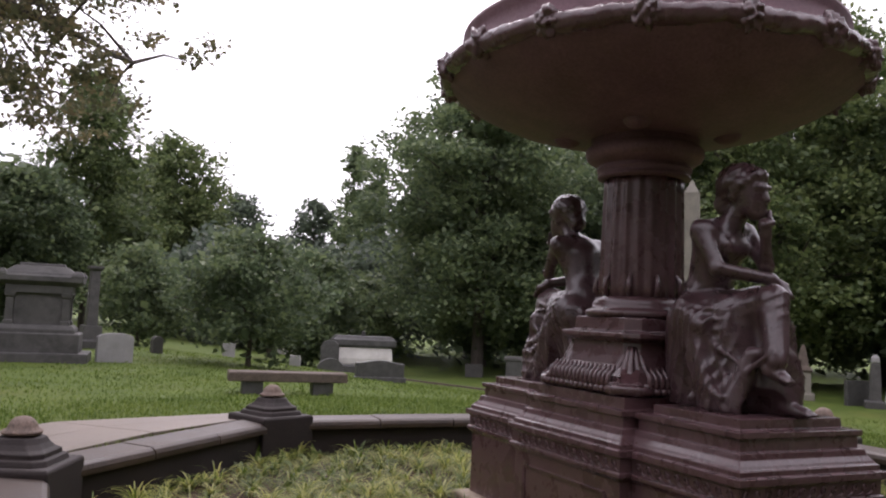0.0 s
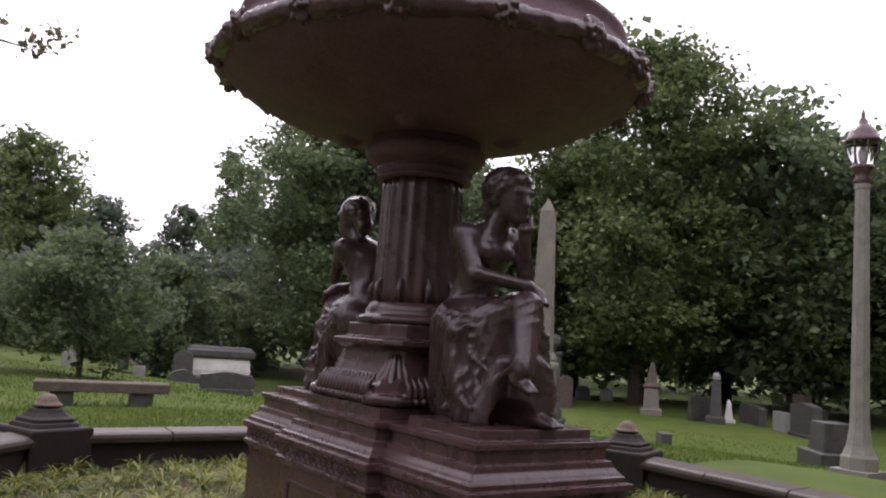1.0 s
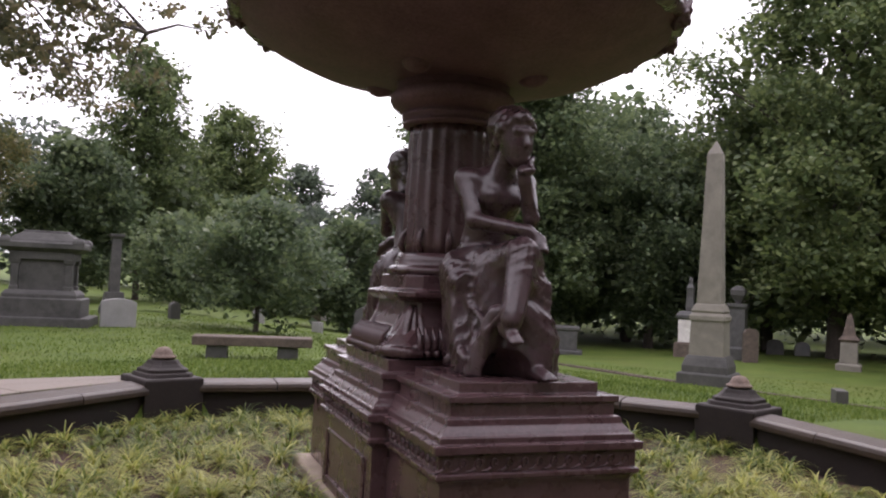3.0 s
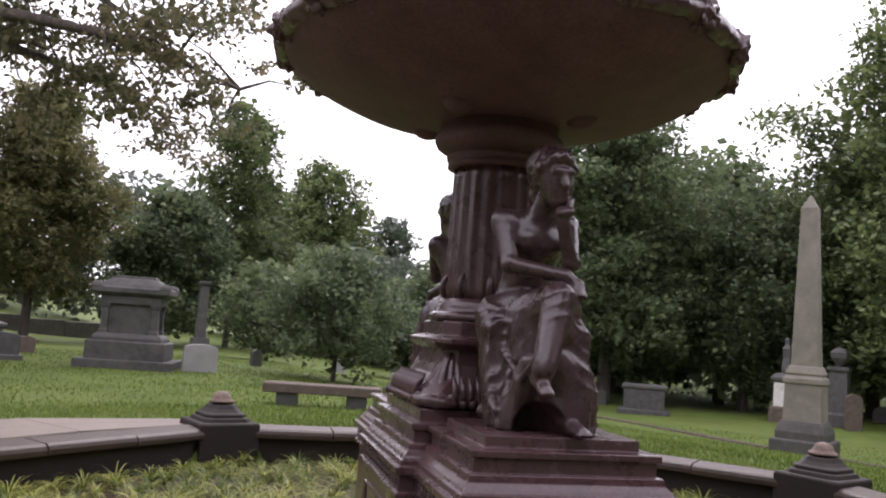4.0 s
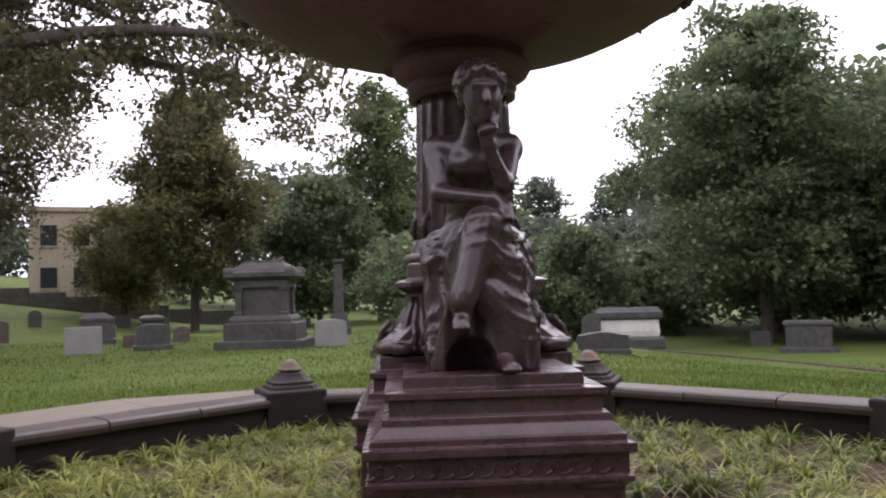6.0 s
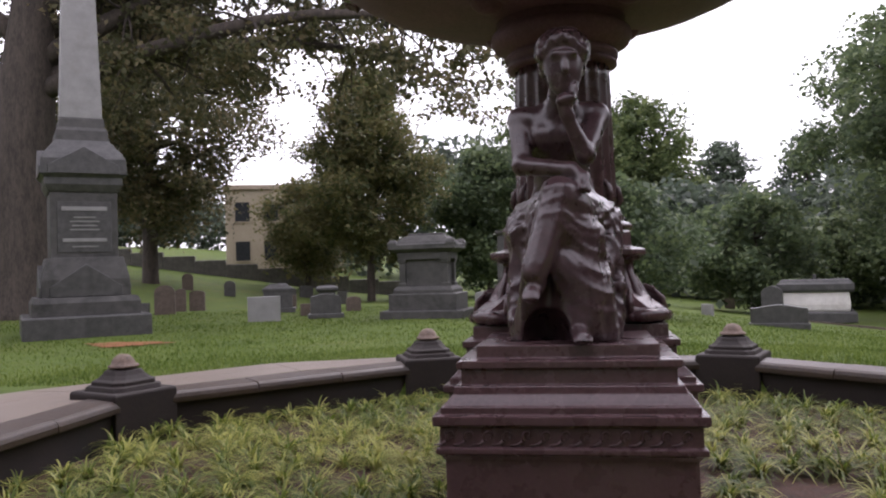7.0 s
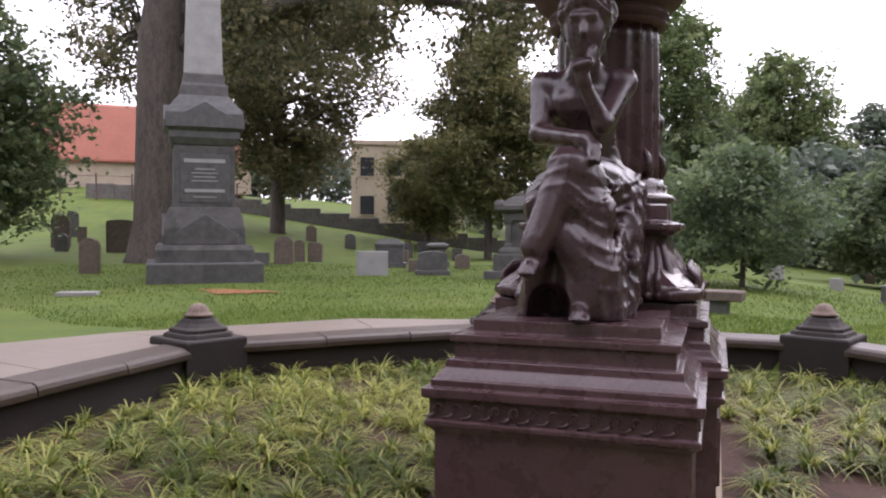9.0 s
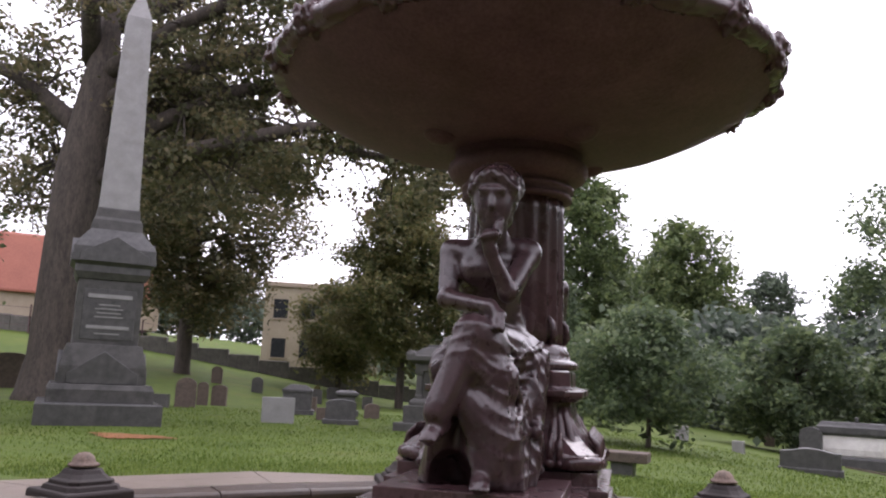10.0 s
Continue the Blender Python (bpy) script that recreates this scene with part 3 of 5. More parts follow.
def statue_mesh():
    h = 0.011
    lo, hi = np.array((-0.46, -1.62, -0.03)), np.array((0.42, -0.36, 1.72))
    axes = [np.arange(lo[n], hi[n], h) for n in range(3)]
    X, Y, Z = np.meshgrid(*axes, indexing="ij")
    P = np.stack([X, Y, Z], -1)

    def cap(a, b, ra, rb, Q=P):
        a, b = np.array(a), np.array(b)
        d = b - a
        t = np.clip(((Q - a) @ d) / (d @ d), 0, 1)
        return np.linalg.norm(Q - a - t[..., None] * d, axis=-1) - (ra + (rb - ra) * t)

    def ell(c, r):
        r = np.array(r)
        q = np.linalg.norm((P - np.array(c)) / r, axis=-1)
        return (q - 1) * r.min()

    def join(a, b, k):
        m = np.clip(0.5 + 0.5 * (b - a) / k, 0, 1)
        return b + (a - b) * m - k * m * (1 - m)

    def stroke(d, pts, r0, r1, k=0.025):
        """A fold of cloth: a thin ridge along pts, blended into d in place."""
        n = len(pts) - 1
        e = max(r0, r1) + 2 * k
        q = np.array(pts)
        low, high = q.min(0) - e, q.max(0) + e
        s = tuple(slice(max(0, int((low[c] - lo[c]) / h)), max(1, int((high[c] - lo[c]) / h) + 2)) for c in range(3))
        ridge = np.full(d[s].shape, 9.0)
        for i in range(n):
            ra, rb = r0 + (r1 - r0) * i / n, r0 + (r1 - r0) * (i + 1) / n
            ridge = np.minimum(ridge, cap(q[i], q[i + 1], ra, rb, P[s]))
        d[s] = join(d[s], ridge, k)

    # robe: lap, thighs, falling cloth, seat
    robe = cap((-0.11, -0.72, 0.6), (0.02, -1.24, 0.68), 0.16, 0.1)
    for a, b, ra, rb, k in (
        ((0.12, -0.72, 0.6), (-0.02, -1.28, 0.72), 0.16, 0.085, 0.05),
        ((-0.02, -1.29, 0.71), (-0.14, -1.43, 0.34), 0.084, 0.062, 0.03),
        ((0.06, -1.2, 0.62), (0.08, -1.26, 0.1), 0.09, 0.125, 0.06),
        ((-0.02, -0.98, 0.5), (0.02, -1.06, 0.1), 0.18, 0.19, 0.07),
        ((-0.19, -0.8, 0.55), (-0.21, -1.0, 0.04), 0.1, 0.085, 0.07),
        ((0.17, -0.8, 0.52), (0.18, -1.02, 0.04), 0.11, 0.09, 0.07),
        ((-0.15, -1.24, 0.36), (-0.19, -1.14, 0.04), 0.055, 0.085, 0.05),
        ((-0.03, -1.3, 0.56), (0.12, -1.22, 0.5), 0.05, 0.07, 0.08),
        ((-0.08, -1.33, 0.4), (0.14, -1.26, 0.24), 0.04, 0.07, 0.1),
        ((0.14, -1.12, 0.3), (0.17, -1.22, 0.02), 0.07, 0.07, 0.06),
        ((-0.02, -0.66, 0.5), (0.0, -0.62, 0.04), 0.22, 0.2, 0.1),
        ((-0.21, -0.74, 0.64), (-0.25, -0.9, 0.54), 0.08, 0.06, 0.05),
        ((0.19, -0.76, 0.64), (0.23, -0.94, 0.38), 0.07, 0.05, 0.05),
    ):
        robe = join(robe, cap(a, b, ra, rb), k)
    # torso, neck
    body = ell((0.0, -0.70, 0.7), (0.18, 0.14, 0.18))
    for item, k in (
        (cap((0.0, -0.71, 0.72), (-0.02, -0.81, 1.06), 0.14, 0.165), 0.06),
        (cap((-0.165, -0.85, 1.15), (0.135, -0.85, 1.16), 0.08, 0.08), 0.08),
        (ell((-0.015, -0.84, 1.07), (0.2, 0.125, 0.14)), 0.06),
        (ell((-0.21, -0.86, 1.15), (0.075, 0.075, 0.08)), 0.05),
        (ell((0.18, -0.86, 1.16), (0.075, 0.075, 0.08)), 0.05),
        (cap((-0.01, -0.87, 1.17), (0.02, -0.99, 1.34), 0.08, 0.07), 0.07),
        (ell((-0.085, -0.94, 1.05), (0.065, 0.06, 0.065)), 0.04),
        (ell((0.055, -0.94, 1.05), (0.065, 0.06, 0.065)), 0.04),
        (ell((0.02, -1.02, 1.45), (0.115, 0.125, 0.14)), 0.03),
        (ell((0.026, -1.075, 1.365), (0.088, 0.085, 0.125)), 0.03),
        (ell((0.032, -1.105, 1.268), (0.042, 0.042, 0.038)), 0.04),
        (cap((0.03, -1.158, 1.43), (0.034, -1.18, 1.352), 0.011, 0.017), 0.016),
        (cap((-0.025, -1.15, 1.44), (0.084, -1.15, 1.44), 0.016, 0.016), 0.025),
        (cap((0.014, -1.147, 1.312), (0.05, -1.147, 1.312), 0.011, 0.011), 0.012),
    ):
        body = join(body, item, k)
    for ex in (-0.014, 0.072):
        body = np.maximum(body, -(ell((ex, -1.172, 1.405), (0.022, 0.014, 0.01))))
    # waved hair parted over the brow, covering the ears, gathered behind
    hair = ell((0.02, -0.965, 1.5), (0.145, 0.155, 0.125))
    hair = join(hair, cap((0.02, -0.88, 1.46), (0.02, -0.83, 1.36), 0.09, 0.075), 0.05)
    for sx in (-1, 1):
        hair = join(hair, cap((0.02 + sx * 0.02, -1.125, 1.52), (0.02 + sx * 0.092, -1.07, 1.465), 0.04, 0.036), 0.03)
        hair = join(hair, cap((0.02 + sx * 0.092, -1.045, 1.46), (0.02 + sx * 0.09, -0.99, 1.385), 0.036, 0.03), 0.03)
    hair = hair - 0.006 * np.sin(95 * X + 3 * np.sin(30 * Z)) * np.sin(70 * Z + 40 * Y)
    body = join(body, hair, 0.008)
    # arms: one across the knee, one propping the chin
    arms = cap((-0.225, -0.86, 1.17), (-0.205, -1.0, 0.9), 0.064, 0.05)
    for a, b, ra, rb, k in (
        ((-0.205, -1.0, 0.9), (0.05, -1.2, 0.845), 0.052, 0.037, 0.02),
        ((0.05, -1.2, 0.845), (0.11, -1.25, 0.8), 0.037, 0.027, 0.02),
        ((0.11, -1.25, 0.8), (0.125, -1.3, 0.73), 0.025, 0.014, 0.015),
        ((0.09, -1.25, 0.8), (0.1, -1.315, 0.74), 0.022, 0.013, 0.012),
        ((0.19, -0.86, 1.17), (0.12, -1.1, 0.93), 0.064, 0.05, 0.03),
        ((0.12, -1.1, 0.93), (0.035, -1.165, 1.13), 0.048, 0.031, 0.02),
        ((0.035, -1.165, 1.13), (0.02, -1.17, 1.2), 0.036, 0.04, 0.02),
        ((0.0, -1.2, 1.19), (0.06, -1.195, 1.205), 0.02, 0.022, 0.012),
        ((0.07, -1.165, 1.2), (0.088, -1.15, 1.29), 0.019, 0.013, 0.015),
        ((0.05, -1.185, 1.21), (0.066, -1.17, 1.27), 0.017, 0.012, 0.012),
    ):
        arms = join(arms, cap(a, b, ra, rb), k)
    foot = cap((-0.135, -1.37, 0.29), (-0.15, -1.5, 0.235), 0.052, 0.036)
    d = join(robe, body, 0.03)
    # folds of cloth laid on the surface: front ones are given in x, z, side ones in y, z
    fy = lo[1] + np.argmax(d < 0, axis=1) * h
    fx = lo[0] + np.argmax(d < 0, axis=0) * h
    bx = hi[0] - np.argmax(d[::-1] < 0, axis=0) * h

    def at(grid, u, v, u0):
        return grid[int(np.clip((u - u0) / h, 0, grid.shape[0] - 1)), int(np.clip((v - lo[2]) / h, 0, grid.shape[1] - 1))]

    def fold(side, a, b, drop, r0, r1, k=0.014, n=12, sway=0.0):
        pts = []
        for i in range(n + 1):
            u = i / n
            p = a[0] + (b[0] - a[0]) * u + sway * math.sin(3.1 * u)
            z = max(0.012, a[1] + (b[1] - a[1]) * u - drop * 4 * u * (1 - u))
            if side == "front":
                pts.append((p, at(fy, p, z, lo[0]) + 0.006, z))
            elif side == "left":
                pts.append((at(fx, p, z, lo[1]) + 0.006, p, z))
            else:
                pts.append((at(bx, p, z, lo[1]) - 0.006, p, z))
        for _ in range(4):
            pts = [pts[0]] + [tuple((pts[i - 1][q] + 2 * pts[i][q] + pts[i + 1][q]) / 4 for q in range(3)) for i in range(1, n)] + [pts[n]]
        keep = [pts[0]]
        for q in pts[1:]:
            if math.dist(q, keep[-1]) < 0.12:
                keep.append(q)
        if len(keep) > 2:
            stroke(d, keep, r0, r1, k)

    for u, size in ((0.0, 0.006), (0.2, 0.01), (0.36, 0.006), (0.55, 0.011), (0.75, 0.008), (0.9, 0.012), (1.05, 0.009)):
        fold("front", (0.06 - 0.11 * u, 0.62 - 0.36 * u), (0.2 - 0.01 * u, 0.62 - 0.44 * u), 0.03 + 0.05 * u, size * 1.4, size * 1.1, 0.012)
    for i in range(5):
        fold("front", (0.0 + 0.045 * i, 0.22 - 0.02 * i), (0.02 + 0.05 * i, 0.02), 0.0, 0.011, 0.019, 0.01, sway=0.015 * (-1) ** i)
        fold("front", (0.1 + 0.03 * i, 0.6 - 0.03 * i), (0.14 + 0.025 * i, 0.2), 0.0, 0.01, 0.014, 0.01, sway=-0.02)
    for i in range(3):
        fold("front", (-0.07 + 0.04 * i, 0.75), (-0.18 + 0.04 * i, 0.38), 0.0, 0.011, 0.012, 0.014, 6, sway=0.012 * (-1) ** i)
    for i in range(4):
        fold("front", (-0.27 + 0.03 * i, 0.5 - 0.03 * i), (-0.29 + 0.035 * i, 0.01), 0.0, 0.014, 0.024, sway=0.02 * (-1) ** i)
        fold("front", (0.24 - 0.03 * i, 0.5), (0.27 - 0.04 * i, 0.01), 0.0, 0.014, 0.022, sway=0.02 * (-1) ** i)
        fold("front", (-0.15, 0.8 + 0.045 * i), (0.14, 0.79 + 0.045 * i), 0.02, 0.006, 0.006)
    for side in ("left", "right"):
        for i in range(9):
            u = i / 8
            fold(side, (-0.72 - 0.16 * u, 0.62), (-0.66 - 0.55 * u, 0.01), 0.0, 0.008, 0.022, 0.02, sway=0.03 * (-1) ** i)
        for i in range(4):
            fold(side, (-0.74, 0.7 - 0.05 * i), (-1.16 + 0.03 * i, 0.66 - 0.06 * i), 0.04 + 0.012 * i, 0.014, 0.011, 0.012)
    # hanging cloth: curved ridges across the lap and skirt front, upright ones down the sides
    def ramp(a, b, v):
        u = np.clip((v - a) / (b - a), 0, 1)
        return u * u * (3 - 2 * u)

    low = ramp(0.7, 0.56, Z) * ramp(-1.0, -1.12, Y)
    wave = Z - 3.4 * (X - 0.1) ** 2 + 0.55 * X + 0.02 * np.sin(19 * X + 11 * Z)
    d -= 0.009 * (1 - np.abs(np.sin(math.pi * wave / 0.105))) ** 2 * low * ramp(-0.02, 0.09, X + 0.25 * (Z - 0.4))
    side = ramp(0.72, 0.6, Z) * ramp(-1.2, -1.05, Y) * ramp(0.1, 0.17, np.abs(X))
    wave = Y + 0.28 * Z + 0.02 * np.sin(9 * Z + 14 * Y)
    d -= 0.014 * (1 - np.abs(np.sin(math.pi * wave / 0.075))) ** 1.5 * side
    lap = ramp(0.56, 0.64, Z) * ramp(0.86, 0.78, Z) * ramp(-0.66, -0.74, Y)
    wave = Z + 0.3 * Y + 0.35 * np.abs(X) + 0.014 * np.sin(17 * Y + 12 * X)
    d -= 0.005 * (1 - np.abs(np.sin(math.pi * wave / 0.075))) ** 2 * lap
    d = join(d, arms, 0.012)
    d = join(d, foot, 0.02)
    cave = ell((-0.1, -1.45, 0.0), (0.14, 0.38, 0.205))
    d = np.maximum(d, -cave)
    d = join(d, cap((0.06, -1.3, 0.06), (0.07, -1.46, 0.032), 0.052, 0.036), 0.012)
    for k in range(4):
        stroke(d, [(0.04 + 0.022 * k, -1.44, 0.04), (0.042 + 0.023 * k, -1.5, 0.024)], 0.016, 0.012, 0.006)
        stroke(d, [(-0.18 + 0.02 * k, -1.48, 0.25), (-0.183 + 0.021 * k, -1.535, 0.225)], 0.015, 0.011, 0.006)
    d += 0.0025 * np.sin(40 * X + 7 * Z) * np.sin(37 * Y - 9 * Z)
    d = np.maximum(d, -Z + 0.0005)
    d[:1], d[-1:], d[:, :1], d[:, -1:], d[:, :, :1], d[:, :, -1:] = 1, 1, 1, 1, 1, 1
    verts, faces = net(d, h, lo)
    return mesh_from("statue", verts.tolist(), faces, BRONZE, True)


FIGURE = statue_mesh()
one = new("statue", FIGURE)
one.matrix_basis = pose(0, 0, SHELF)
tagged(one, "brown bronze seated draped figure, chin on hand, on the fountain plinth", "statue", "fountain statues")
two = new("statue", FIGURE)
two.matrix_basis = pose(0, 0, SHELF, 0, 0, 180)
tagged(two, "brown bronze seated draped figure on the far plinth of the fountain", "statue", "fountain statues")


# ---- trees ----
def crown_points(rnd, n, height, width, base, shape):
    """Clump centres on the upper skins of many leafy lobes that together fill a crown outline."""
    lobes = []
    count = 26 if shape == "feather" else 44
    for i in range(count):
        u = (i + rnd.random()) / count
        a = i * 2.39996 + rnd.uniform(-0.5, 0.5)
        if shape == "cone":
            w = (1 - u) ** 0.85 + 0.04
        elif shape == "oval":
            w = math.sin(math.pi * min(1, 0.14 + 0.84 * u) ** 0.85) ** 0.7
        elif shape == "broad":
            w = max(0.15, 1 - abs(2 * u - 0.86) ** 2.4) ** 0.6
        else:
            w = 0.75 * (1 - u) ** 0.45 + 0.12
        reach = width / 2 * w * rnd.uniform(0.45, 0.95)
        rl = (0.11 if shape in ("cone", "feather") else 0.15) * width * rnd.uniform(0.75, 1.35) * (0.5 + 0.5 * w)
        z = base + (height - base) * (0.05 + 0.9 * u)
        lobes.append((reach * math.cos(a), reach * math.sin(a), min(z, height - 0.6 * rl), rl))
    weight = [l[3] ** 2 for l in lobes]
    pts = []
    for x, y, z, rl in rnd.choices(lobes, weight, k=n):
        d = Vector((rnd.gauss(0, 1), rnd.gauss(0, 1), rnd.gauss(0.45, 0.8))).normalized() * rl * rnd.uniform(0.7, 1.06)
        pts.append((x + d.x, y + d.y, max(base * 0.6, z + d.z * 0.8), 0.0))
    return pts


def leaves_round(g, centres, per, spread, size, flat=0.5):
    """Leaf cards round clump centres (numpy generator g)."""
    c = np.repeat(np.asarray(centres)[:, :3], per, 0)
    n = len(c)
    off = g.normal(size=(n, 3)) * spread
    off[:, 2] *= 0.6
    nor = g.normal(size=(n, 3))
    nor[:, 2] = np.abs(nor[:, 2]) + flat
    nor /= np.linalg.norm(nor, axis=1)[:, None]
    up = g.normal(size=(n, 3))
    up[:, 2] -= 0.4
    up -= nor * (up * nor).sum(1)[:, None]
    up /= np.linalg.norm(up, axis=1)[:, None] + 1e-9
    L = size * g.uniform(0.7, 1.4, n)
    return cards(c + off, nor, up, L, L * g.uniform(0.5, 0.8, n))


def build_tree(name, label, seed, height, width, base, shape, leaf, clumps, per, size, trunk=0.25, group="", at=None, spread=0.35):
    rnd, g = random.Random(seed), np.random.default_rng(seed)
    t = thing(name, label, "tree", at, group)
    bm = tube([(0, 0, -0.4), (0.02, 0, 0.1), (0.05, 0.03, height * 0.3), (0, 0.05, height * 0.6), (0, 0, height * 0.93)], [trunk * 1.5, trunk, trunk * 0.75, trunk * 0.45, 0.03], 10)
    pts = crown_points(rnd, clumps, height, width, base, shape)
    for p in pts[:26]:
        z0 = max(0.25 * height, p[2] - 0.25 * (height - base) * rnd.random() - 0.12 * math.hypot(p[0], p[1]))
        z0 = min(z0, 0.85 * height)
        mid = (p[0] * 0.5 + rnd.uniform(-0.2, 0.2), p[1] * 0.5 + rnd.uniform(-0.2, 0.2), (z0 + p[2]) / 2 + 0.1)
        r0 = trunk * 0.38 * (1 - 0.6 * z0 / height)
        tube([(0, 0.03, z0), mid, p[:3]], [r0, r0 * 0.6, 0.015], 6, bm)
    part("trunk", bm, BARK, t, smooth=True)
    v = leaves_round(g, pts, per, spread, size)
    inner = [(x * 0.6, y * 0.6, z, a) for x, y, z, a in pts[: clumps // 2]]
    v2 = leaves_round(g, inner, max(4, per // 5), spread * 1.6, size * 2.2)
    part_mesh("crown", quads_mesh("crown", np.concatenate([v, v2]), leaf), t)
    return t


def stand(x, y, turn=0.0, scale=1.0):
    return pose(x, y, gz(x, y), 0, 0, turn)


build_tree("tree", "oval-crowned tree with dull olive and bronze leaves on the lawn", 11, 13.9, 7.8, 1.9, "oval", LEAF_OLIVE, 680, 48, 0.23, 0.26, at=stand(-12.3, 42.0), spread=0.38)
build_tree("tree", "feathery tall tree thinning towards its ragged top", 12, 16.9, 11.5, 0.9, "feather", LEAF_GREEN, 560, 40, 0.27, 0.22, at=stand(-2.0, 52.0), spread=0.55)
build_tree("tree", "dense green tree with foliage down to the grass", 13, 18.6, 14.0, 0.3, "oval", LEAF_GREEN, 860, 46, 0.34, 0.3, at=stand(5.9, 75.0), spread=0.55)
build_tree("tree", "small light green tree with spreading tiers of leaves", 14, 3.8, 4.5, 0.45, "broad", LEAF_DEEP, 220, 40, 0.14, 0.08, at=stand(1.35, 19.1), spread=0.24)
build_tree("tree", "small dark green tree with low branches", 26, 4.2, 4.6, 0.3, "broad", LEAF_DEEP, 200, 44, 0.17, 0.09, at=stand(-0.4, 33.0), spread=0.28)
build_tree("tree", "dark green tree beyond the old graves", 27, 9.5, 7.0, 0.4, "broad", LEAF_DEEP, 420, 40, 0.26, 0.2, at=stand(-5.6, 46.0), spread=0.4)
build_tree("tree", "olive tree in front of the cream building", 28, 7.2, 6.4, 0.8, "broad", LEAF_OLIVE, 300, 38, 0.22, 0.2, at=stand(-17.6, 46.0), spread=0.45)
build_tree("tree", "broad dark green tree at the edge of the wood", 15, 18.6, 13.6, 1.0, "broad", LEAF_DEEP, 950, 44, 0.29, 0.4, at=stand(19.4, 38.3), spread=0.5)
build_tree("tree", "tall broad green tree with gaps of sky between its limbs", 16, 21.5, 17.5, 1.6, "broad", LEAF_GREEN, 1150, 44, 0.31, 0.5, at=stand(33.2, 27.9), spread=0.55)
deep = build_tree("tree", "dark green broad tree standing behind the graves", 17, 12.5, 9.5, 0.6, "broad", LEAF_DEEP, 520, 40, 0.29, 0.3, at=stand(27.0, 36.0), spread=0.5)
green = build_tree("tree", "tall green tree behind the lamp post", 18, 13.0, 12.0, 0.8, "broad", LEAF_GREEN, 560, 40, 0.29, 0.3, at=stand(39.0, 14.0), spread=0.5)
build_tree("tree", "pointed dark spruce rising above the wood", 19, 28.0, 8.6, 1.0, "cone", LEAF_DEEP, 420, 34, 0.42, 0.28, at=stand(34.5, 105.0), spread=0.5)
build_tree("tree", "pointed dark spruce rising above the wood", 20, 27.4, 7.8, 1.0, "cone", LEAF_DEEP, 380, 34, 0.42, 0.28, at=stand(38.4, 106.0), spread=0.5)
build_tree("tree", "dark round tree beyond the lawn", 21, 11.0, 8.5, 0.5, "broad", LEAF_DEEP, 460, 40, 0.27, 0.3, at=stand(-28.5, 20.0), spread=0.45)
build_tree("tree", "low dark green tree beyond the lawn", 22, 6.5, 7.0, 0.3, "broad", LEAF_DEEP, 300, 36, 0.26, 0.2, at=stand(9.5, 41.0), spread=0.4)
build_tree("tree", "low rounded dark green conifer beyond the lawn", 23, 6.0, 5.5, 0.2, "broad", LEAF_DEEP, 260, 36, 0.26, 0.2, at=stand(16.5, 50.0), spread=0.4)
build_tree("tree", "round-headed dark tree far beyond the lawn", 24, 20.4, 11.5, 3.0, "oval", LEAF_HAZED, 300, 30, 0.5, 0.3, at=stand(20.5, 115.0), spread=0.5)
build_tree("tree", "round-headed dark tree far beyond the lawn", 25, 19.6, 10.5, 3.0, "oval", LEAF_HAZED, 280, 30, 0.5, 0.3, at=stand(31.0, 112.0), spread=0.5)


# the wood goes on to the east
for i, (x, y) in enumerate(((38, 21), (43, 29), (36, 36), (45, 17), (30, 43), (47, 7), (25, 48), (40, -3), (35, 3))):
    copy_thing(deep, pose(x, y, gz(x, y) - 0.3, 0, 0, 70 * i) @ Matrix.Scale(1.4, 4))
# unseen trees behind the camera, added to block sky light from the fountain's front
for i, (x, y) in enumerate(((-10, -13.5), (-3, -17), (5, -16), (12, -12), (-17, -7), (18, -7), (-21, 3))):
    copy_thing(green if i % 2 else deep, pose(x, y, gz(x, y), 0, 0, 50 * i))


